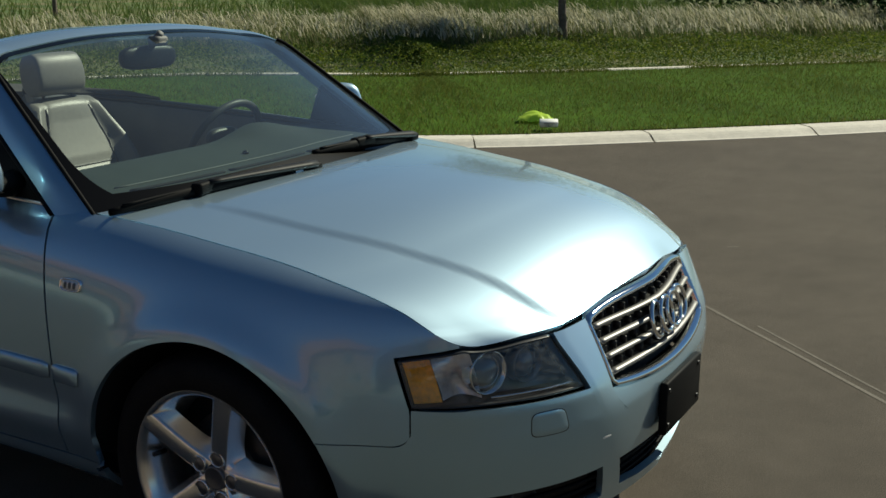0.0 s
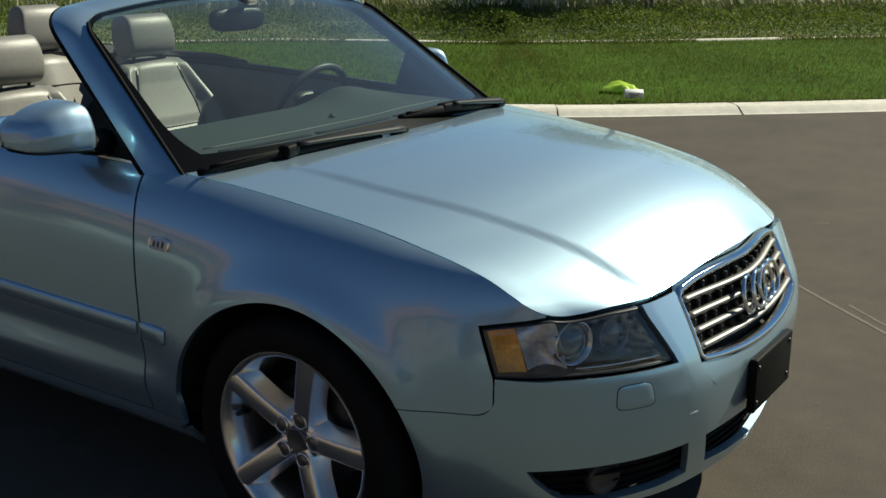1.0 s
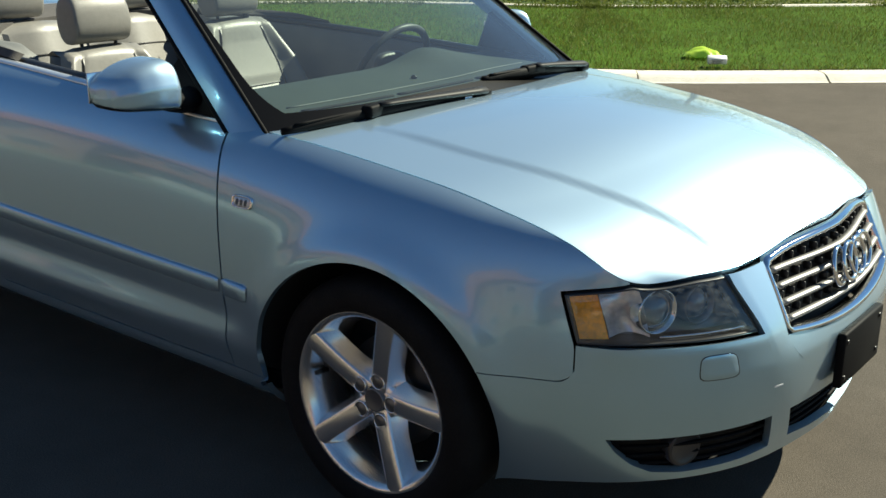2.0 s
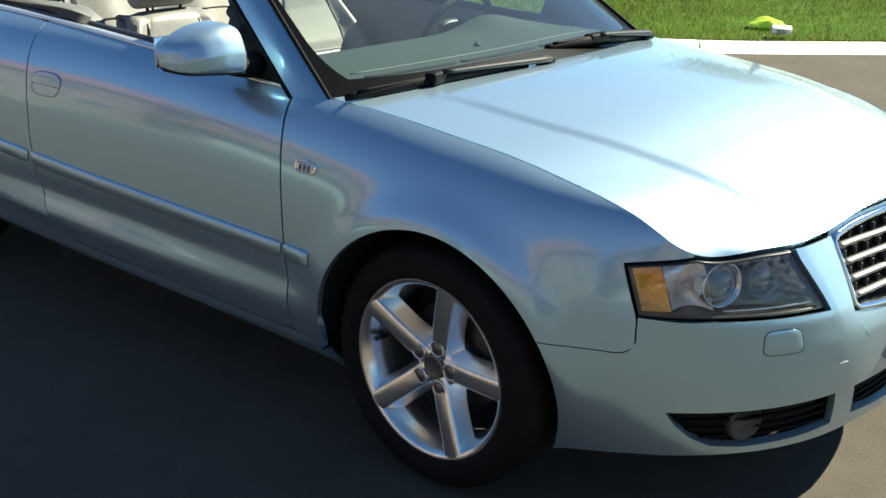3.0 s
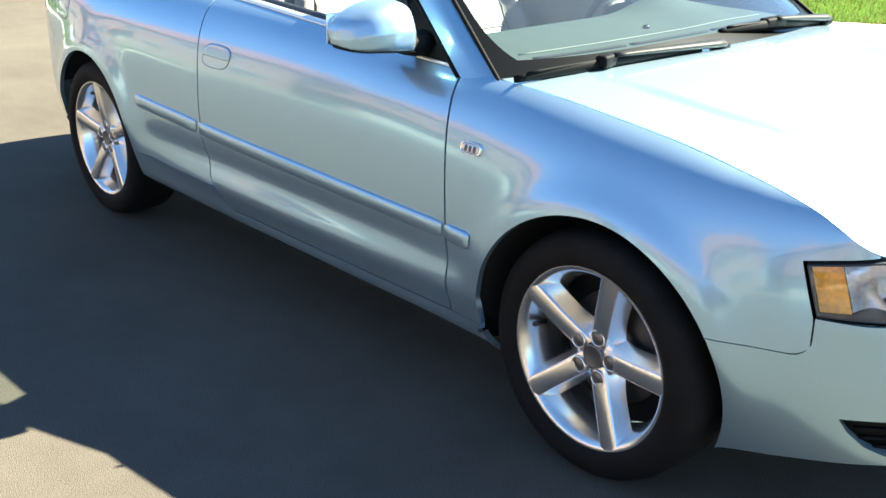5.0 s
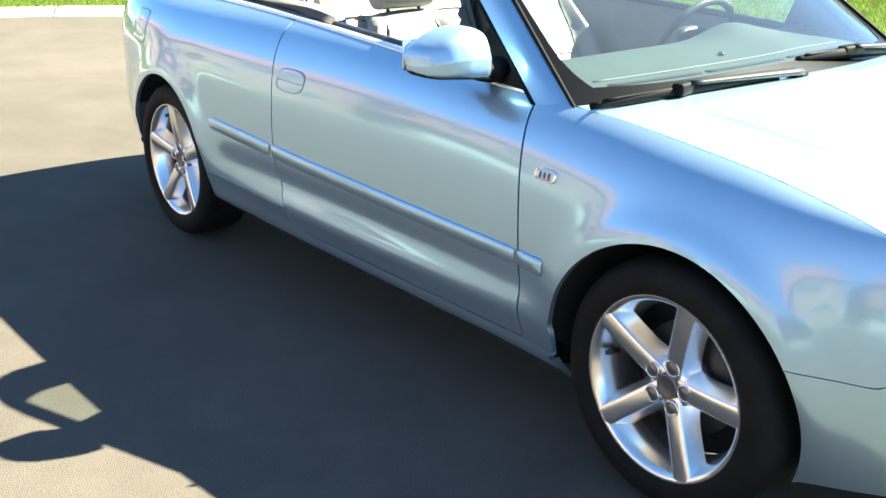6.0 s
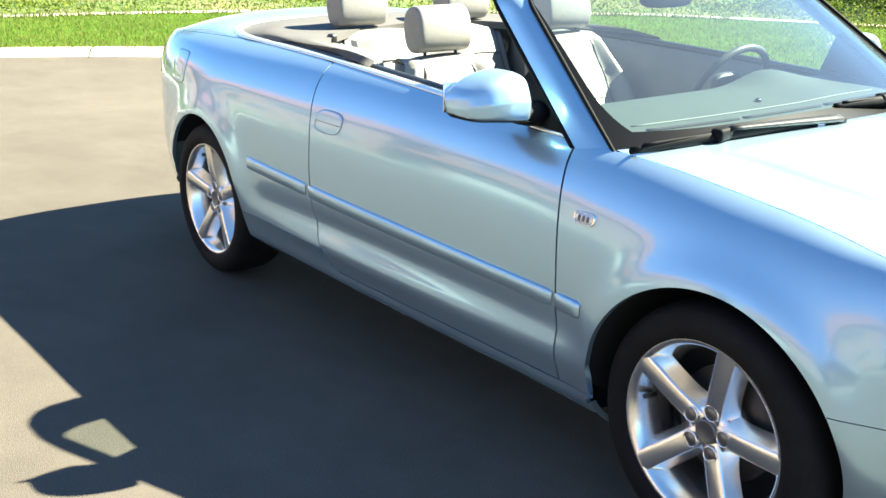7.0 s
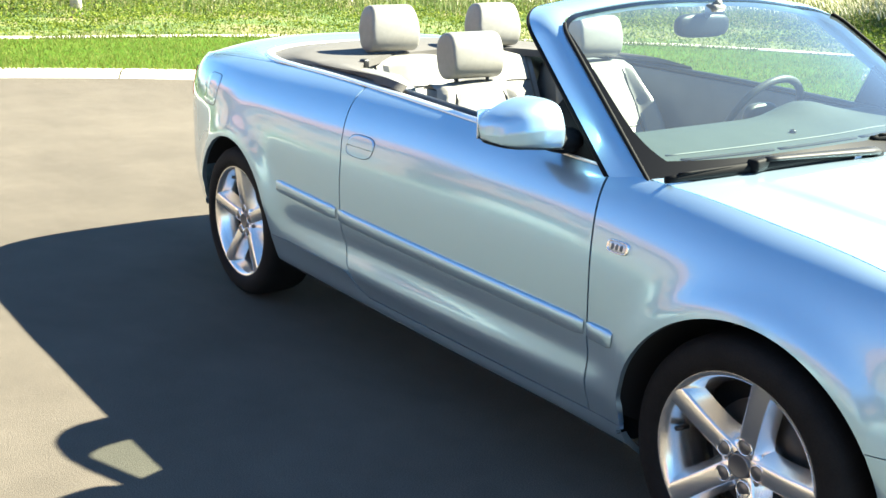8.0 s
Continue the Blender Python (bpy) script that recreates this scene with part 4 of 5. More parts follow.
for flip_it in (False, True):
    f = (lambda b: mirrored(b)) if flip_it else (lambda b: b)
    # near-black sheets paint in the shade inside the bumper's openings
    part("fog_shade", f(outward(opening(.452, .822, 20, -.045), CAR_MID)), DARK, bumper)
    part("intake_shade", f(outward(opening(.0, .391, 14, -.05), CAR_MID)), DARK, bumper)
    for k in range(4):
        z = .262 + .026 * k
        a_in = [a for a in spread(.452, .822, 60) if hole(a)[0] + .004 < z < hole(a)[1] - .002]
        part("fog_slat", f(tube([tuple(flank(a, z, -.022)) for a in a_in[::3]], .007, 6, .7)), WIPER, bumper)
        part("intake_slat", f(tube([tuple(flank(a, z, -.026)) for a in spread(.0, .385, 10)], .006, 6, .7)), WIPER, bumper)
    c = Vector(flank(.615, .300, -.020))
    rot = Vector((.9, -.45, 0)).normalized().to_track_quat("Y", "Z").to_matrix().to_4x4()
    fog = lathe([(.046, -.03), (.046, .0), (.040, .006), (.036, .002), (.0, .006)], 28)
    outward(fog, (0, -.2, 0))
    fog.transform(Matrix.Translation(c) @ rot)
    part("fog_lamp", f(fog), RIM, bumper, "dark round fog lamp")
plate = box((.022, .285, .145), (.893, .008, .430), .006)
part("plate_holder", plate, WIPER, bumper, "empty black number-plate holder")
for y in (-.12, .12):
    for z in (.480, .385):
        part("plate_screw", box((.008, .012, .012), (.904, y, z), .003), BLACK, bumper)
rows = [[tuple(flank(a, z, o)) for a in spread(0, 1.07, 40)] for z, o in ((.214, -.012), (.200, -.020), (.192, -.06))]
lip = outward(grid(rows), CAR_MID)
part("bumper_underside", joined(lip.copy(), mirrored(lip)), DARK, bumper, "black lower bumper lip")
lip.free()


# ---- cabin ----
def blob(size, at, power=3.0, n=20, turn=None, squeeze=None):
    """A soft rounded block."""
    rows = []
    for i in range(n + 1):
        p = -math.pi / 2 + math.pi * i / n
        row = []
        for k in range(2 * n):
            t = k * math.tau / (2 * n)
            d = (math.cos(p) * math.cos(t), math.cos(p) * math.sin(t), math.sin(p))
            m = sum(abs(c) ** power for c in d) ** (-1 / power)
            q = Vector((d[0] * m * size[0] / 2, d[1] * m * size[1] / 2, d[2] * m * size[2] / 2))
            if squeeze:
                q = Vector(squeeze(q))
            row.append(q)
        rows.append(row)
    bm = grid(rows, True)
    bm.transform(Matrix.Translation(at) @ (turn or Matrix()))
    bmesh.ops.recalc_face_normals(bm, faces=bm.faces)
    return bm


def pillow(depth, width, height, at, tilt, narrow):
    """A headrest: a rounded bar across the seat with flat, soft-edged ends."""
    rows = []
    for i in range(31):
        v = -1 + 2 * i / 30
        v = math.copysign(1 - (1 - abs(v)) ** 1.8, v)
        s = max(0, 1 - abs(v) ** 26) ** .28
        row = []
        for k in range(32):
            t = k * math.tau / 32
            c, w = math.cos(t), math.sin(t)
            m = (abs(c) ** 2.7 + abs(w) ** 2.7) ** (-1 / 2.7)
            z = w * m * height / 2 * (.62 + .38 * s)
            row.append((c * m * depth / 2 * (.62 + .38 * s) - .010 * v * v, v * width / 2 * (1 - narrow * max(0, z / (height / 2))), z))
        rows.append(row)
    bm = grid(rows, True)
    bmesh.ops.holes_fill(bm, edges=[e for e in bm.edges if len(e.link_faces) == 1])
    bm.transform(Matrix.Translation(at) @ Matrix.Rotation(radians(tilt), 4, "Y"))
    bmesh.ops.recalc_face_normals(bm, faces=bm.faces)
    for e in bm.edges:
        e.smooth = e.calc_face_angle(0) < radians(50)
    return bm


def front_seat(y, back=0.0, up=0.0):
    s = new("front_seat")
    s.parent = car
    s.location = (back, 0, up)                             # slid on its rails and raised
    # backrest: a padded face with side bolsters, closed by a shell behind
    def face(q, u):
        """q: 0 low, 1 shoulder; u across -1 to 1."""
        half_w = .218 + .015 * math.sin(math.pi * q) - .055 * max(0, q - .72) / .28
        bol = max(0, (abs(u) - .62) / .38)
        bol = (bol * bol * (3 - 2 * bol))
        x = -1.395 - .295 * q - .03 * math.sin(math.pi * q) + (.070 * bol * (1 - .75 * max(0, q - .6) / .4)) - .055 * max(0, abs(u) - .93) / .07
        x += .012 * math.cos(u * 1.4) - .009 * math.exp(-((q - .55) / .022) ** 2) * (abs(u) < .62) - .008 * math.exp(-((abs(u) - .62) / .03) ** 2)
        z = .455 + .512 * q + (.012 * (1 - u * u) if q > .9 else 0)
        return (x, y + u * half_w, z)
    us = [-1 + i / 14 for i in range(29)]
    rows = [[face(q, u) for u in us] for q in spread(0, 1, 30)]
    for d, (dx, dz) in enumerate(((-.05, .018), (-.10, -.005))):
        rows.append([(face(1, u)[0] + dx, y + (face(1, u)[1] - y) * (1 - .04 * d), face(1, u)[2] + dz) for u in us])
    bm = grid(rows)
    outward(bm, (-1.8, y, .6))
    part("backrest", bm, LEATHER, s, "pale grey leather backrest")
    shell = grid([[(face(q, u)[0] - .115 + .05 * abs(u) ** 3, y + (face(q, u)[1] - y) * 1.0, face(q, u)[2]) for u in us] for q in spread(0, 1, 12)])
    outward(shell, (-1.2, y, .7))
    part("back_shell", shell, LEATHER_DARK, s, "dark seat back shell")
    # the backrest's shaded sides are coloured with the dark leather
    for sgn in (-1, 1):
        sd = grid([[(face(q, sgn)[0] - .115 * w + .05 * w, face(q, sgn)[1] + sgn * .008 * math.sin(math.pi * w), face(q, sgn)[2]) for q in spread(0, 1, 16)] for w in (0, .33, .66, 1)])
        part("side_bolster", outward(sd, (-1.6, y, .7)), LEATHER_DARK, s, "side of the backrest, its shade put in as dark grey")
    part("headrest", pillow(.118, .232, .168, (-1.740, y, 1.087), -10, .05), LEATHER, s, "padded pale leather headrest")
    for dy in (-.07, .07):
        part("headrest_post", tube([(-1.73, y + dy, .96), (-1.735, y + dy, 1.03)], .0065, 8), BLACK, s, "dark headrest post")
    def cushion(q, u):
        bol = max(0, (abs(u) - .66) / .34) ** 2
        return (-1.40 + .50 * q, y + u * (.25 + .012 * q), .475 + .035 * q + .035 * bol - .20 * max(0, q - .93) / .07 - .20 * max(0, abs(u) - .95) / .05)
    cs = grid([[cushion(q, u) for u in us] for q in spread(0, 1, 24)])
    part("seat_cushion", outward(cs, (-1.2, y, -3)), LEATHER, s, "pale grey leather cushion")
    for sgn in (-1, 1):
        part("piping", tube([Vector(face(q, sgn * .62)) + Vector((.007, 0, 0)) for q in spread(.04, .97, 20)], .0048, 6), LEATHER_DARK, s, "dark seam")
    part("piping", tube([Vector(face(.55, u)) + Vector((.004, 0, 0)) for u in spread(-.60, .60, 12)], .0045, 6), LEATHER_DARK, s, "dark seam")
    part("seat_base", box((.48, .46, .20), (-1.16, y, .34), .02), LEATHER_DARK, s)
    return s
front_seat(-.345)
front_seat(.350, -.090, .035)

bench = new("rear_seat")
bench.parent = car
def bench_face(q, u):
    w = .445 - .02 * q
    dish = .030 * math.cos(2 * math.pi * u)                # two dished places with a ridge between
    return (-2.10 - .215 * q + dish * -.8 + .02 * abs(u) ** 4, u * w, .48 + .530 * q - .02 * (1 - abs(math.sin(math.pi * u))) * q)
us = [-1 + i / 20 for i in range(41)]
rows = [[bench_face(q, u) for u in us] for q in spread(0, 1, 20)]
rows.append([(bench_face(1, u)[0] - .06, bench_face(1, u)[1], bench_face(1, u)[2] + .012) for u in us])
rows.append([(bench_face(1, u)[0] - .16, bench_face(1, u)[1], bench_face(1, u)[2] - .02) for u in us])
part("backrest", outward(grid(rows), (-2.6, 0, .5)), LEATHER, bench, "pale grey leather rear backrest")
part("seat_cushion", blob((.50, 1.20, .16), (-1.88, 0, .44), 5), LEATHER, bench, "pale grey leather rear cushion")
for y in (-.275, .270):
    part("headrest", pillow(.120, .235, .190, (-2.395, y, 1.128), -8, .16), LEATHER, bench, "rounded pale leather headrest")
    part("belt_guide", box((.035, .030, .035), (-2.20, y * 1.90, 1.015), .008), BLACK, bench, "dark belt guide")

for u in (-.93, 0, .93):
    part("piping", tube([Vector(bench_face(q, u)) + Vector((.004, 0, 0)) for q in spread(.1, 1, 16)], .004, 6), LEATHER_DARK, bench, "dark seam")
for lo, hi in ((-.92, -.04), (.04, .92)):
    part("piping", tube([Vector(bench_face(.80, u)) + Vector((.003, 0, 0)) for u in spread(lo, hi, 14)], .0035, 6), LEATHER_DARK, bench, "dark seam")
for side in (-1, 1):
    part("rear_side_panel", blob((.52, .17, .72), (-2.10, side * .560, .640), 6, 14), TRIM_GREY, car, "dark grey rear side trim")

# cockpit sides, floor, dash
for side in (-1, 1):
    pts = waist(.075, -.006, -.60, -2.25)
    rows = [[(p.x, p.y * -side + (side * dy), p.z - dz) for p in pts] for dz, dy in ((0, 0), (.02, -.012), (.10, -.02), (.20, -.025), (.30, .01), (.60, .03))]
    part("side_lining", outward(grid(rows), (-1.4, side * 3, .6)), TRIM_GREY, car, "dark grey door lining")
    part("armrest", blob((.55, .07, .06), (-1.25, side * .685, .70), 4), LEATHER_DARK, car)
    part("pull_handle", tube([(-1.52, side * .70, .915), (-1.50, side * .685, .935), (-1.40, side * .685, .930), (-1.38, side * .70, .905)], .009, 8), SILVER, car, "bright door pull")
    strap = grid([[(-2.16 + .045 * w + .16 * t, side * (.465 - .02 * t), 1.01 - .40 * t) for w in (0, 1)] for t in spread(0, 1, 8)])
    part("seat_belt", strap, material("belt_webbing", (.30, .29, .27), .8) if "belt_webbing" not in bpy.data.materials else bpy.data.materials["belt_webbing"], car, "grey seat belt webbing")
part("cabin_floor", box((1.95, 1.36, .03), (-1.45, 0, .265), .005), LEATHER_DARK, car, "dark carpet")
part("centre_console", blob((.95, .22, .30), (-1.15, 0, .48), 6), LEATHER_DARK, car)
def dash(q, u):
    """q: 0 at the windscreen, 1 at the lower edge; u across."""
    hump = .045 * math.exp(-((u - .52) / .20) ** 2) * math.exp(-((q - .50) / .20) ** 2)
    prof = hermite([0, .25, .45, .55, .65, 1], [.915, .948, .952, .935, .88, .55])
    xs = hermite([0, .25, .45, .55, .65, 1], [-.36, -.62, -.80, -.85, -.845, -.78])
    return (xs(q) - .02 * (1 - u * u) * q + .10 * (1 - abs(u) ** 2.2) * max(0, 1 - q / .3), u * .70, prof(q) + hump)
part("dashboard", outward(grid([[dash(q, u) for u in spread(-1, 1, 48)] for q in spread(0, 1, 30)]), (-.4, 0, .4)), vary(material("pale_grey_dash", (.046, .056, .050), .6), (8, 200), (.1, .1), .15, 250), car, "grey soft plastic dashboard")
for lo, hi in ((-.80, -.30), (-.26, .26), (.30, .80)):
    part("defroster_vent", tube([Vector(dash(.15, u)) + Vector((0, 0, .002)) for u in spread(lo, hi, 10)], .009, 8, .35), DARK, car, "dark defroster slot in the dashboard")
# a strip paler than the dash paints in a thin reflection
part("dash_glint", tube([Vector(dash(.19, u)) + Vector((0, 0, .001)) for u in spread(-.82, .82, 24)], .004, 6, .6), TRIM_GREY, car, "thin paler line standing in for a reflection on the dash")
part("light_sensor", blob((.022, .022, .016), tuple(Vector(dash(.24, .05)) + Vector((0, 0, .004))), 2, 8), BLACK, car, "small black dome sensor")
c = Vector((-.985, .37, .890))
turn = Matrix.Rotation(radians(25), 4, "Y")
ring = grid([[c + turn @ Vector((.013 * math.sin(q), (.185 + .014 * math.cos(q)) * math.cos(t), (.185 + .014 * math.cos(q)) * math.sin(t))) for q in np.linspace(0, math.tau, 11)[:-1]] for t in np.linspace(0, math.tau, 49)], True)
bmesh.ops.recalc_face_normals(ring, faces=ring.faces)
sw = new("steering_wheel")
sw.parent = car
part("wheel_rim", ring, LEATHER_DARK, sw, "dark leather steering wheel rim")
part("airbag", blob((.05, .17, .15), tuple(c), 3.5), LEATHER_DARK, sw)
for ang in (0, 180, 235, 305):
    d = turn @ Vector((0, math.cos(radians(ang)), math.sin(radians(ang))))
    part("spoke", tube([c + d * .06, c + d * .18], .013, 8, .6), SILVER if ang > 200 else LEATHER_DARK, sw)
part("column", tube([c + Vector((.02, 0, -.01)), (-.72, .37, .78)], .045, 12), TRIM_GREY, sw)
im = new("interior_mirror")
im.parent = car
part("mirror_case", blob((.045, .245, .078), (-.965, .0, 1.245), 3.4, 14), BLACK, im, "black interior mirror")
part("mirror_stem", tube([(-.955, 0, 1.27), (-.93, .0, 1.30), (-.90, 0, 1.325)], .012, 8), TRIM_GREY, im)
part("sensor_box", blob((.05, .06, .035), (-.915, .0, 1.300), 4, 10), TRIM_GREY, im)


# ---- ground ----
KERB = [(-14, -9), (-11.6, -4), (-10.1, 0), (-8.6, 2.3), (-6.2, 4.0), (-3.2, 5.4), (-1.57, 6.72), (.16, 8.45), (3.5, 12.2), (9, 19), (16, 28)]
def curve_through(points, step=.35):
    p = [Vector((*q, 0)) for q in points]
    out = []
    for i in range(len(p) - 1):
        a, b, c, d = p[max(i - 1, 0)], p[i], p[i + 1], p[min(i + 2, len(p) - 1)]
        n = max(2, int((c - b).length / step))
        for k in range(n):
            t = k / n
            out.append(.5 * (2 * b + (c - a) * t + (2 * a - 5 * b + 4 * c - d) * t * t + (3 * b - a - 3 * c + d) * t ** 3))
    return out + [p[-1]]
kerb_line = curve_through(KERB)
def sideways(line, d):
    """The line moved away from the road by d."""
    out = []
    for i, p in enumerate(line):
        t = (line[min(i + 1, len(line) - 1)] - line[max(i - 1, 0)]).normalized()
        out.append(p + Vector((-t.y, t.x, 0)) * d)
    return out
WIDE_X = (-14, -11.6, -10.1, -8.6, -6.2, -3.2, 16)
WIDE_W = (2.4, 2.7, 3.05, 4.1, 5.35, 5.62, 5.75)
def lawn_warp(x, d):
    """The lawn is narrower round the bend: distances behind the kerb, by the kerb's x."""
    w = np.interp(x, WIDE_X, WIDE_W)
    return np.where(np.asarray(d) <= 6.2, d * w / 6.2, d + w - 6.2)
def warped(line, d):
    """The line moved by a distance that follows the lawn's width."""
    out = []
    for i, p in enumerate(line):
        t = (line[min(i + 1, len(line) - 1)] - line[max(i - 1, 0)]).normalized()
        out.append(p + Vector((-t.y, t.x, 0)) * float(lawn_warp(p.x, d)))
    return out
def strip(line, offsets):
    """A sheet along a line; offsets are (distance from the road's edge, height)."""
    rows = []
    for d, z in offsets:
        rows.append([(p.x, p.y, z) for p in sideways(line, d)])
    bm = grid(rows)
    outward(bm, (0, 0, -500))
    return bm
g = grid([[(x, y, -.05) for x in spread(-1500, 1500, 12)] for y in spread(-1500, 1500, 12)])
tagged(part("ground", outward(g, (0, 0, -500)), SOIL), "bare soil under grass reaching to the horizon", "ground", kind="structure")
road = outward(grid([[(p.x + dx, p.y + dy, 0) for p in sideways(kerb_line, .02)] for dx, dy in ((0, 0), (3, -3.2), (8, -8.6), (16, -17), (26, -28))]), (0, 0, -500))
tagged(part("road", road, ASPHALT), "sunlit grey-brown asphalt road surface", "road", kind="structure")
lawn = outward(grid([[(p.x, p.y, z) for p in warped(kerb_line, d)] for d, z in ((.5, .055), (1.5, .07), (3.5, .09), (6.2, .10))]), (0, 0, -500))
LAWN = vary(material("lawn_turf", (.048, .092, .010), .9, spec=.05), (.5, 6, 60), (.2, .2, .3), .8, 60)
tagged(part("lawn", lawn, LAWN), "short mown green lawn behind the kerb", "lawn", kind="structure")
edge_line = warped(kerb_line, 6.2)
field = outward(grid([[(p.x + dx, p.y + dy, z) for p in edge_line] for dx, dy, z in ((0, 0, .06), (-2.6, 3.0, .10), (-10, 11.5, .30), (-40, 46, .9), (-220, 250, 1.2))]), (0, 0, -500))
FIELD = vary(material("field_turf", (.075, .12, .025), .95), (.4, 4, 40), (.25, .25, .3), .8, 30, tint=((.16, .14, .06), .8))
tagged(part("field", field, FIELD), "rough ground under tall wild grass", "field", kind="structure")

# kerb in slabs with open joints
kerb = thing("kerb", "pale concrete kerb in slabs with open joints", "kerb", kind="structure")
fine = curve_through(KERB, .10)
at = [0.0]
for i in range(1, len(fine)):
    at.append(at[-1] + (fine[i] - fine[i - 1]).length)
k0 = min(range(len(fine)), key=lambda i: (fine[i] - Vector((-2.83, 5.69, 0))).length)
SLAB = 1.66
start = at[k0] % SLAB
n_slab = int((at[-1] - start) / SLAB)
for j in range(n_slab):
    lo, hi = start + j * SLAB + .009, start + (j + 1) * SLAB - .009
    def at_s(s):
        i = min(max(int(np.searchsorted(at, s)), 1), len(at) - 1)
        return fine[i - 1].lerp(fine[i], (s - at[i - 1]) / (at[i] - at[i - 1]))
    line = [at_s(lo + (hi - lo) * k / 7) for k in range(8)]
    lift_z = random.uniform(-.003, .003)
    slab = strip(line, [(-.004, -.04), (0, .004), (.03, .010), (.09, .042 + lift_z), (.13, .058 + lift_z), (.17, .064 + lift_z), (.31, .066 + lift_z), (.325, .058), (.33, -.03)])
    bmesh.ops.holes_fill(slab, edges=[e for e in slab.edges if len(e.link_faces) == 1])
    part("kerb_slab", slab, CONCRETE, kerb, smooth=False)
bed = strip(kerb_line, [(.005, -.03), (.012, .002), (.09, .030), (.14, .045), (.31, .050), (.33, .0)])
part("kerb_joint_bed", bed, SOIL, kerb, "dark soil in the joints")


# ---- plants ----
def leafy(name, base, tip, rough=.6, sheen=.0):
    """Leaf colour that differs from blade to blade, and lets some light through."""
    m = bpy.data.materials.new(name)
    m.use_nodes = True
    nt = m.node_tree
    b = nt.nodes["Principled BSDF"]
    geo, mix, tr, ms = (nt.nodes.new("ShaderNode" + k) for k in ("NewGeometry", "Mix", "BsdfTranslucent", "MixShader"))
    mix.data_type = "RGBA"
    nt.links.new(geo.outputs["Random Per Island"], mix.inputs["Factor"])
    mix.inputs["A"].default_value, mix.inputs["B"].default_value = (*base, 1), (*tip, 1)
    nt.links.new(mix.outputs["Result"], b.inputs["Base Color"])
    nt.links.new(mix.outputs["Result"], tr.inputs["Color"])
    b.inputs["Roughness"].default_value = rough
    b.inputs["Specular IOR Level"].default_value = .12
    ms.inputs[0].default_value = .35
    nt.links.new(b.outputs[0], ms.inputs[1])
    nt.links.new(tr.outputs[0], ms.inputs[2])
    nt.links.new(ms.outputs[0], nt.nodes["Material Output"].inputs["Surface"])
    return m


rng = np.random.default_rng(7)
LINE = np.array([(p.x, p.y) for p in kerb_line])
LT = np.gradient(LINE, axis=0)
LT /= np.linalg.norm(LT, axis=1)[:, None]
LN = np.stack([-LT[:, 1], LT[:, 0]], 1)
LS = np.concatenate([[0], np.cumsum(np.linalg.norm(np.diff(LINE, axis=0), axis=1))])


def beside(n, d0, d1, power=1.0):
    """n random places between two distances behind the kerb, and their distances."""
    lo, hi = LS[np.argmin(np.abs(LINE[:, 1] + 5))], LS[np.argmin(np.abs(LINE[:, 1] - 17))]
    s = rng.uniform(lo, hi, n)
    d = d0 + (d1 - d0) * rng.random(n) ** power
    f = lambda c: np.interp(s, LS, c)
    d_in, d = d, lawn_warp(f(LINE[:, 0]), d)
    return np.stack([f(LINE[:, 0]) + f(LN[:, 0]) * d, f(LINE[:, 1]) + f(LN[:, 1]) * d], 1), d_in


def field_height(d):
    return np.interp(d, (.33, 1.5, 3.5, 6.2, 10.2, 21.5), (.055, .07, .09, .10, .12, .30))


def blades(name, xy, z, height, width, bend, mat, label, category, segs=2, wind=None):
    """A mass of grass blades, each a bent tapering strip."""
    n = len(xy)
    yaw, lean_dir = rng.uniform(0, math.tau, n), rng.uniform(0, math.tau, n)
    if wind is not None:
        lean_dir = wind + rng.normal(0, .7, n)
    side = np.stack([np.cos(yaw), np.sin(yaw), np.zeros(n)], 1) * (width / 2)[:, None]
    out = np.stack([np.cos(lean_dir), np.sin(lean_dir), np.zeros(n)], 1) * (bend * height)[:, None]
    base = np.column_stack([xy, z])
    rows = []
    for k in range(segs):
        t = k / segs
        c = base + out * t * t + np.array([0, 0, 1]) * (height * t * (1 - .25 * bend * t))[:, None]
        w = side * (1 - .45 * t)
        rows += [c - w, c + w]
    rows.append(base + out + np.array([0, 0, 1]) * (height * (1 - .25 * bend))[:, None])
    per = 2 * segs + 1
    verts = np.stack(rows, 1).reshape(-1, 3)
    faces = []
    i0 = np.arange(n) * per
    quads = [np.stack([i0 + 2 * k, i0 + 2 * k + 1, i0 + 2 * k + 3, i0 + 2 * k + 2], 1) for k in range(segs - 1)]
    tris = np.stack([i0 + per - 3, i0 + per - 2, i0 + per - 1], 1)
    faces = [q for a in quads for q in a.tolist()] + tris.tolist()
    me = bpy.data.meshes.new(name)
    me.from_pydata(verts.tolist(), [], faces)
    me.materials.append(mat)
    return tagged(new(name, me), label, category, kind="stuff")


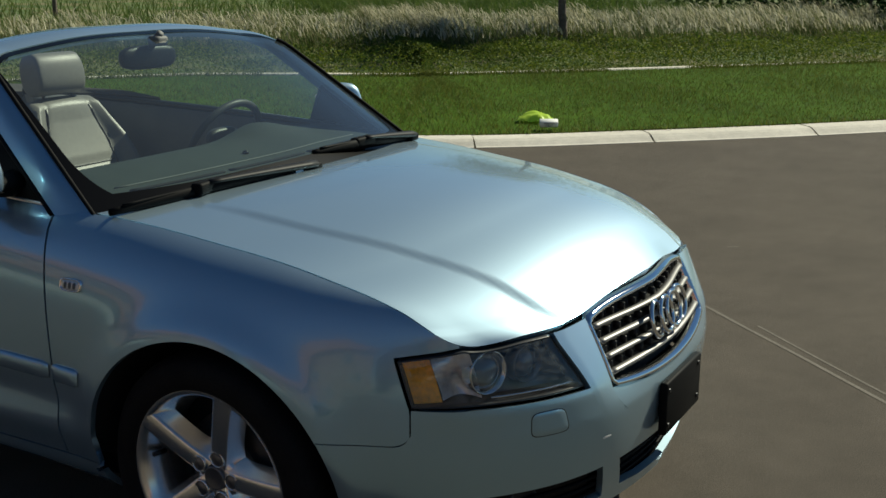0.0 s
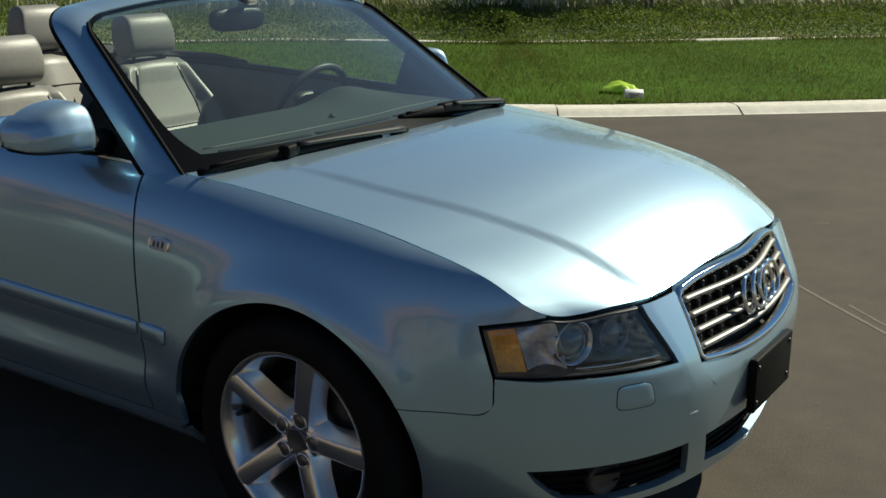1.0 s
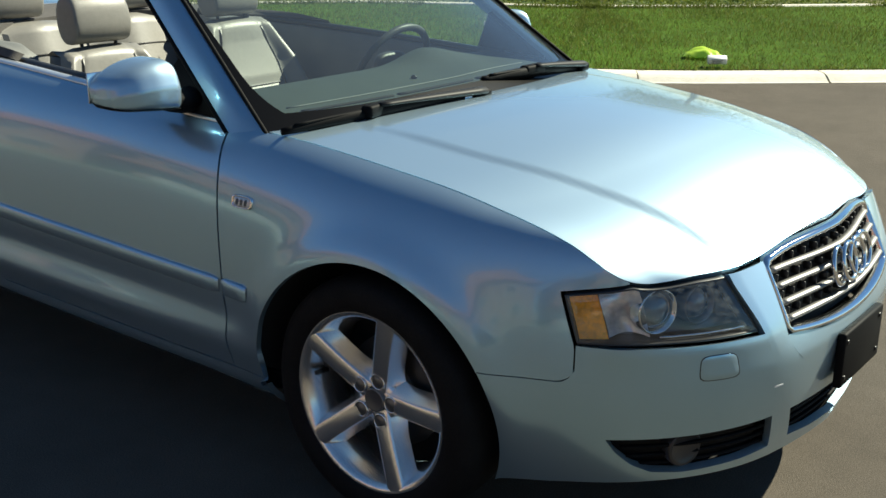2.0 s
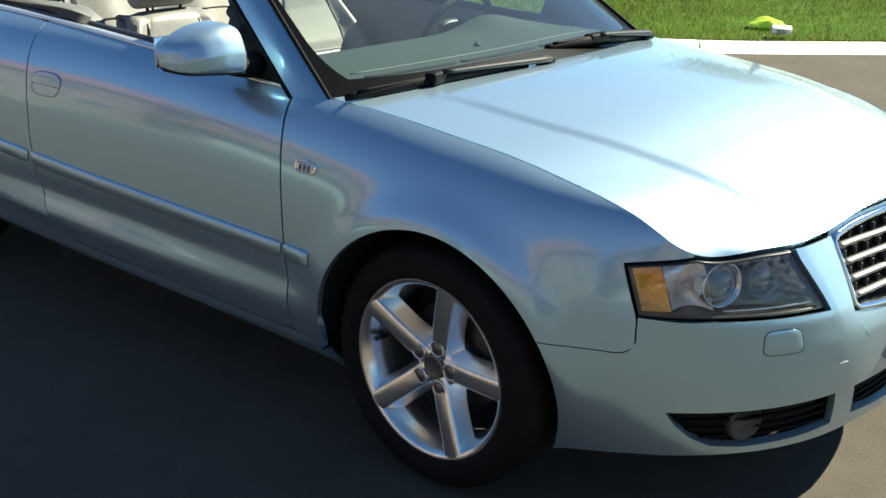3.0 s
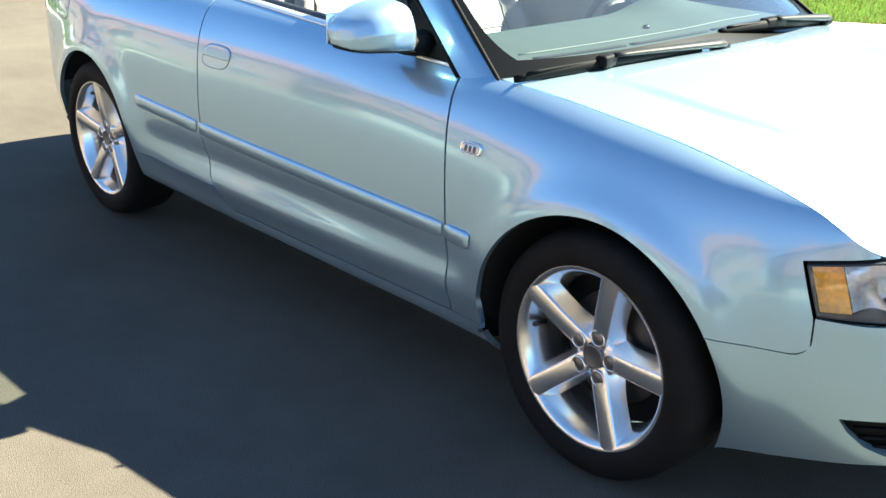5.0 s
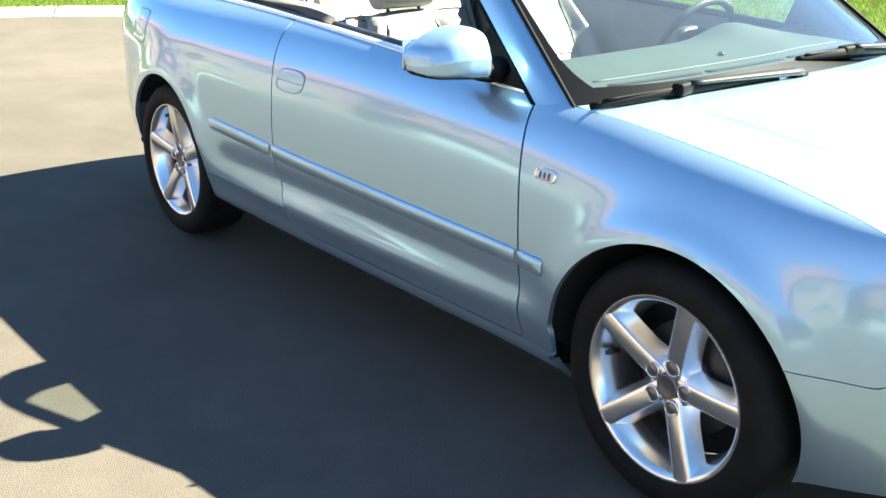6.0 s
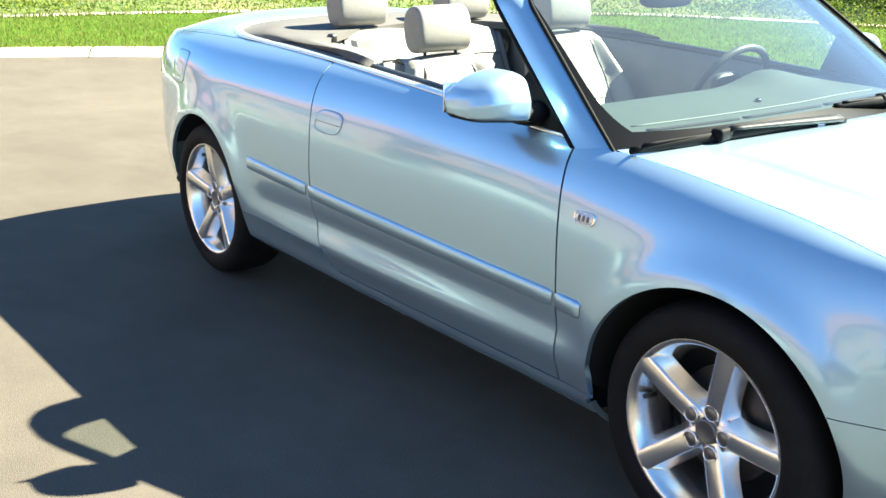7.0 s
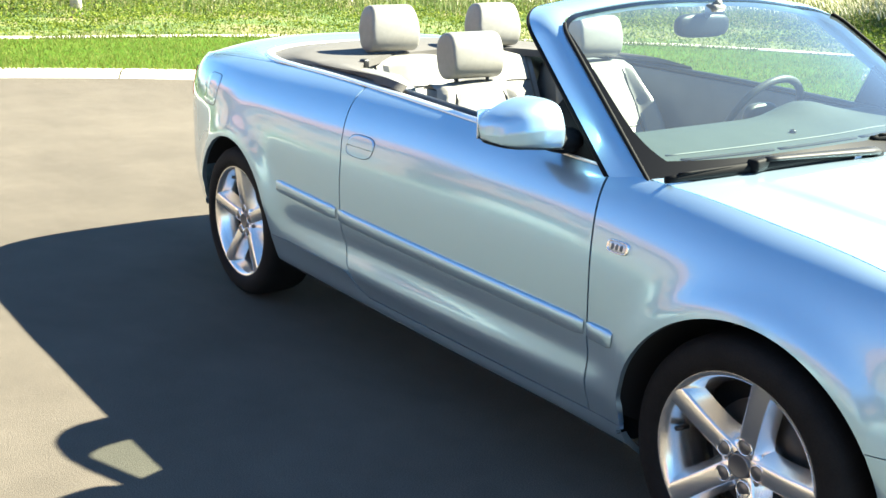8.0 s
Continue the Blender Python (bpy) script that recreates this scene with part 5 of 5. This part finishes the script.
def leaves(name, xyz, size, mat, parent=None, label="", category="", kind="", flat=.5):
    """A mass of small folded leaves."""
    n = len(xyz)
    nrm = rng.normal(size=(n, 3))
    nrm[:, 2] = np.abs(nrm[:, 2]) + flat
    nrm /= np.linalg.norm(nrm, axis=1)[:, None]
    a = np.cross(nrm, rng.normal(size=(n, 3)))
    a /= np.linalg.norm(a, axis=1)[:, None]
    b = np.cross(nrm, a)
    s = size[:, None]
    v = np.stack([xyz - a * s * .5, xyz + b * s * .28 + nrm * s * .08, xyz + a * s * .5, xyz - b * s * .28 + nrm * s * .08], 1).reshape(-1, 3)
    i0 = np.arange(n) * 4
    f = np.concatenate([np.stack([i0, i0 + 1, i0 + 2], 1), np.stack([i0, i0 + 2, i0 + 3], 1)])
    me = bpy.data.meshes.new(name)
    me.from_pydata(v.tolist(), [], f.tolist())
    me.materials.append(mat)
    ob = new(name, me)
    if parent:
        ob.parent = parent
    return tagged(ob, label, category, kind=kind)


GRASS = leafy("lawn_blades", (.055, .092, .014), (.185, .20, .045))
WILD = leafy("wild_grass", (.05, .075, .016), (.34, .31, .17))
HEADS = leafy("seed_heads", (.42, .39, .26), (.66, .62, .46))
WILD_GREEN = leafy("green_wild_grass", (.045, .095, .018), (.13, .17, .04))
COVER = leafy("ground_cover_leaves", (.030, .075, .012), (.19, .22, .032))

xy, d = beside(130000, .40, 6.25)
patch = np.sin(xy[:, 0] * 1.9 + np.sin(xy[:, 1] * 1.3)) * np.sin(xy[:, 1] * 1.6 + 1.7 * np.sin(xy[:, 0] * .8))
blades("lawn_grass", xy, field_height(d) - .005, rng.uniform(.035, .07, len(xy)) * (1 + .25 * patch), np.full(len(xy), .0075), rng.uniform(.2, .9, len(xy)), GRASS, "short mown bright green lawn grass", "grass", 1)
xy, d = beside(3200, .33, .50)
blades("kerb_grass", xy, field_height(d) - .005, rng.uniform(.04, .10, len(xy)), np.full(len(xy), .008), rng.uniform(.4, 1.1, len(xy)), GRASS, "grass edge hanging over the kerb", "grass", 2)

# mowing strip behind the lawn
mow = outward(grid([[(p.x, p.y, z) for p in warped(kerb_line, d)] for d, z in ((6.21, .05), (6.22, .112), (6.38, .116), (6.39, .05))]), (0, 0, -500))
tagged(part("mowing_strip", mow, CONCRETE), "thin pale concrete strip behind the lawn", "edging", kind="structure")
xy, d = beside(11000, 6.0, 6.24)
keep_it = np.sin(xy[:, 0] * 1.1 + xy[:, 1] * .7) > -.7
blades("strip_grass", xy[keep_it], np.full(keep_it.sum(), .095), rng.uniform(.05, .12, keep_it.sum()), np.full(keep_it.sum(), .009), rng.uniform(.3, 1, keep_it.sum()), GRASS, "longer grass along the pale strip", "grass", 2)

xy, d = beside(90000, 6.40, 10.1)
hump = .05 + .17 * np.clip((d - 6.35) / 1.0, 0, 1) * (1 + .9 * np.sin(xy[:, 0] * 2.1 + 1.3 * np.sin(xy[:, 1] * 1.7)) * np.sin(xy[:, 1] * 2.6))
leaves("ground_cover", np.column_stack([xy, hump * rng.random(len(xy)) ** .5 + .09]), rng.uniform(.026, .062, len(xy)), COVER, None, "low leafy ground cover with darker clumps", "ground cover", "stuff")
xy, d = beside(3000, 6.4, 8.6)
blades("cover_stalks", xy, np.full(len(xy), .1), rng.uniform(.10, .26, len(xy)), np.full(len(xy), .009), rng.uniform(.2, .8, len(xy)), WILD_GREEN, "green stalks among the ground cover", "grass", 2)

xy, d = beside(60000, 9.5, 15.0)
clump = np.sin(xy[:, 0] * 1.3 + 2 * np.sin(xy[:, 1] * .9)) * np.sin(xy[:, 1] * 1.7 + xy[:, 0] * .6)
tuft = np.sin(xy[:, 0] * 5.1 + 2 * np.sin(xy[:, 1] * 3.3)) * np.sin(xy[:, 1] * 4.7 + 1.5 * np.sin(xy[:, 0] * 2.9))
ht = rng.uniform(.26, .60, len(xy)) * (1 + .32 * clump + .30 * tuft) * np.clip((d - 9.1) / 1.2, .35, 1)
wind = 2.6 + .8 * clump + .6 * tuft
pale = rng.random(len(xy)) < (.42 + .25 * clump + .2 * tuft)
for mask, nm, mt, lb in ((pale, "tall_dry_grass", WILD, "tall wild grass with pale seed tips"), (~pale, "tall_green_grass", WILD_GREEN, "tall green wild grass")):
    blades(nm, xy[mask], field_height(d[mask]), ht[mask], rng.uniform(.008, .014, mask.sum()), rng.uniform(.25, .85, mask.sum()), mt, lb, "grass", 3, wind[mask])
heads = (rng.random(len(xy)) < .30 + .2 * clump) & (ht > .34)
blades("seed_heads", xy[heads] + rng.normal(0, .03, (heads.sum(), 2)), field_height(d[heads]) + ht[heads] * .62, rng.uniform(.12, .24, heads.sum()), rng.uniform(.016, .028, heads.sum()), rng.uniform(.5, 1.2, heads.sum()), HEADS, "pale feathery seed heads of the wild grass", "grass", 2, wind[heads])
xy, d = beside(34000, 14.0, 34, 1.3)
blades("meadow_grass", xy, field_height(d), rng.uniform(.25, .50, len(xy)), rng.uniform(.015, .035, len(xy)), rng.uniform(.2, .7, len(xy)), WILD_GREEN, "green meadow grass further off", "grass", 2)

# litter on the lawn
cloth = thing("litter_bag", "crumpled lime-yellow plastic bag on the lawn", "litter", at=(-2.82, 6.98, .085))
rows = []
for i in range(19):
    u = i / 18
    row = []
    for k in range(13):
        v = k / 12 - .5
        c = noise.noise(Vector((u * 4, v * 5, 2.0)))
        row.append((-.20 + .36 * u + .02 * c, v * (.17 + .05 * math.sin(3 * u)), .015 + .095 * math.sin(math.pi * min(1, u * 1.05)) ** .6 * (1 - (2 * v) ** 2) + .045 * c))
    rows.append(row)
bag = grid(rows)
bmesh.ops.rotate(bag, cent=(0, 0, 0), matrix=Matrix.Rotation(radians(25), 3, "Z"), verts=bag.verts)
bmesh.ops.scale(bag, vec=(.95, .95, .72), verts=bag.verts)
bm2 = outward(bag, (0, 0, -3))
skirt(bm2, .004)
part("film", bm2, leafy("lime_plastic_film", (.55, .78, .10), (.65, .85, .14), .3), cloth)
carton = thing("litter_carton", "small white printed carton lying on the grass", "litter", at=(-2.52, 6.60, .125))
part("carton", box((.17, .09, .055), (0, 0, 0), .006, 1, Matrix.Rotation(radians(28), 4, "Z") @ Matrix.Rotation(radians(14), 4, "X")), material("white_card", (.72, .72, .68), .6), carton)
for k in range(3):
    part("print_bar", box((.10 - .02 * k, .004, .008), (0, -.0475, .016 - .015 * k), .0, 1, None), material("grey_print", (.25, .27, .25), .6) if "grey_print" not in bpy.data.materials else bpy.data.materials["grey_print"], carton).matrix_basis = Matrix.Rotation(radians(28), 4, "Z") @ Matrix.Rotation(radians(14), 4, "X")


# scrape marks on the asphalt
SCRAPE = vary(material("scraped_asphalt", (.155, .138, .118), .9, spec=.15), (8, 120), (.12, .25))
for pts, w, lb in (([(.30, 2.18), (.60, 1.91), (.84, 1.70), (1.25, 1.33), (1.9, .75)], .018, "long pale scrape on the asphalt"), ([(.62, 1.98), (.9, 1.72), (1.30, 1.36)], .012, "short pale scrape on the asphalt"), ([(.10, 3.31), (.16, 3.34)], .012, "small pale chip on the asphalt")):
    ln = curve_through(pts, .08)
    n = len(ln)
    a = sideways(ln, w / 2)
    b = sideways(ln, -w / 2)
    sc = outward(grid([[(p.x, p.y, .0015) for p in a], [(p.x, p.y, .0015) for p in b]]), (0, 0, -500))
    tagged(part("scrape", sc, SCRAPE), lb, "road mark", kind="structure")


# trees
BARK = vary(material("grey_bark", (.15, .12, .095), .9), (3, 18), (.25, .3), .8, 25)
PALE_BARK = vary(material("pale_bark", (.42, .38, .33), .85), (3, 18), (.15, .25), .5, 25)
CROWN = leafy("tree_leaves", (.035, .085, .02), (.09, .15, .04))


def tree(x, y, height, radius, bark, label, seed, z=.1):
    r = random.Random(seed)
    t = thing("tree", label, "tree", "young street trees", at=(x, y, z))
    stem = [(0.03 * math.sin(k * .9 + seed), .03 * math.cos(k * 1.3 + seed), height * .62 * k / 8) for k in range(9)]
    trunk = tube(stem, [radius * (1.25 if k == 0 else 1 - .07 * k) for k in range(9)], 12)
    part("trunk", trunk, bark, t)
    tips = []
    for k in range(9):
        a, base = k * 2.4 + seed, Vector(stem[4 + k % 5])
        end = base + Vector((math.cos(a), math.sin(a), 1.1)) * height * r.uniform(.14, .24)
        part("limb", tube([base, base.lerp(end, .5) + Vector((0, 0, -.05)), end], [radius * .38, radius * .25, radius * .10], 7), bark, t)
        tips.append(end)
    pts = []
    for e in tips + [Vector((0, 0, height * .85))]:
        for _ in range(5):
            c = e + Vector((r.gauss(0, .45), r.gauss(0, .45), r.gauss(.1, .4)))
            pts.append(np.array(c) + rng.normal(size=(170, 3)) * (.32, .32, .24))
    p = np.concatenate(pts)
    leaves("crown", p, rng.uniform(.07, .13, len(p)), CROWN, t, "", "", "", .1)
    return t
tree(-6.55, 15.9, 4.2, .085, BARK, "young tree with a dark straight trunk in tall grass", 1)
tree(-19.4, 15.6, 5.5, .06, BARK, "slim young tree standing far off in the grass", 2)
tree(-15.95, 2.74, 5.5, .085, PALE_BARK, "young tree with a pale sunlit trunk", 3)
# very dark leaf mounds stand in for a tree's shadow on the far meadow
SHADE_LEAVES = leafy("shade_leaves", (.012, .035, .010), (.035, .07, .02))
for k, (x, y) in enumerate(((-8.2, 31.5), (-6.2, 28.9), (-4.4, 27.0), (-2.9, 25.7), (-1.7, 24.4), (-.4, 23.0))):
    sh = thing("shrub", "dark leafy mound standing in for tree shade on the meadow", "shrub", "shrubs by the meadow", at=(x, y, .35))
    n = 1500
    d = rng.normal(size=(n, 3))
    d /= np.linalg.norm(d, axis=1)[:, None]
    p = d * (rng.uniform(.55, 1.0, n) ** .5)[:, None] * (1.9, 1.6, 1.9) * (1 + .15 * np.sin(5 * d[:, :1] + k))
    p[:, 2] = np.abs(p[:, 2])
    leaves("foliage", p, rng.uniform(.10, .20, n), SHADE_LEAVES, sh, "", "", "", .1)
    part("stem", tube([(0, 0, -.1), (.05, .03, .7)], [.06, .03], 8), BARK, sh)
# two trees out of view, added only to cast shade on the grass
tree(4.5, 33.0, 8.0, .14, BARK, "unseen broad tree added to shade the far grass", 4, .3)
tree(8.5, 36.0, 8.5, .14, BARK, "unseen broad tree added to shade the far grass", 5, .3)


# ---- houses across the street, seen only as reflections in the bodywork ----
STUCCO = vary(material("tan_stucco", (.19, .115, .088), .9), (1, 40), (.06, .06), .2, 60)
TILES = vary(material("red_roof_tiles", (.21, .085, .06), .8), (2, 14), (.15, .2), .5, 12)
PANE = material("dark_window_pane", (.03, .035, .04), .08, 0, 1)
WHITE = material("white_paint", (.34, .33, .31), .5)
PAVING = vary(material("grey_paving", (.20, .185, .165), .9), (1, 14), (.1, .1), .2, 60)
def house(x, y, turn, label):
    h = thing("house", label, "house", "houses across the street")
    h.matrix_basis = pose(x, y, 0, 0, 0, turn)
    part("wall", box((13, 9, 5.4), (0, 0, 2.7), .02), STUCCO, h, smooth=False)
    bm = bmesh.new()
    v = [bm.verts.new(p) for p in ((-7.1, -5.1, 5.3), (7.1, -5.1, 5.3), (7.1, 5.1, 5.3), (-7.1, 5.1, 5.3), (-3.2, 0, 8.3), (3.2, 0, 8.3))]
    for f in ((0, 1, 5, 4), (1, 2, 5), (2, 3, 4, 5), (3, 0, 4), (3, 2, 1, 0)):
        bm.faces.new([v[i] for i in f])
    part("roof", bm, TILES, h, smooth=False)
    part("garage_door", box((4.8, .08, 2.3), (-3.2, 4.53, 1.15), .02), WHITE, h, "pale panelled garage door", smooth=False)
    bm = bmesh.new()
    v = [bm.verts.new(p) for p in ((-6.9, 4.5, 3.2), (-.2, 4.5, 3.2), (-.2, 6.0, 2.6), (-6.9, 6.0, 2.6), (-6.9, 4.5, 2.55), (-.2, 4.5, 2.55), (-.2, 6.0, 2.5), (-6.9, 6.0, 2.5))]
    for f in ((0, 1, 2, 3), (7, 6, 5, 4), (3, 2, 6, 7), (0, 3, 7, 4), (2, 1, 5, 6)):
        bm.faces.new([v[i] for i in f])
    part("porch_roof", bm, TILES, h, smooth=False)
    for wx, wz in ((1.6, 1.7), (4.6, 1.7), (-4.2, 4.1), (-.8, 4.1), (3.2, 4.1)):
        w = part("window", box((1.7, .08, 1.3), (wx, 4.53, wz), .02), WHITE, h, smooth=False)
        part("pane", box((1.5, .04, 1.1), (wx, 4.565, wz), .005), PANE, w, smooth=False)
    return h
for k, (x, y) in enumerate(((-47, -13), (-33, -20), (-18, -24.5), (-2, -27), (14, -28), (30, -28))):
    house(x, y, -28 + 7 * k if k < 4 else 0, "two-storey tan stucco house with a red tiled roof")
walk_line = [Vector((x, y, 0)) for x, y in ((-52, -2), (-36, -8), (-20, -12.5), (-4, -15), (12, -16.2), (40, -17))]
yard = outward(grid([[(p.x, p.y - d, .10) for p in walk_line] for d in (1.6, 12, 40)]), (0, 0, -500))
tagged(part("far_yard", yard, LAWN), "green front yards across the street", "lawn", kind="structure")
path = outward(grid([[(p.x, p.y - d, z) for p in walk_line] for d, z in ((0, .0), (.05, .12), (1.7, .12))]), (0, 0, -500))
tagged(part("far_pavement", path, PAVING), "pale concrete pavement across the street", "pavement", kind="structure")
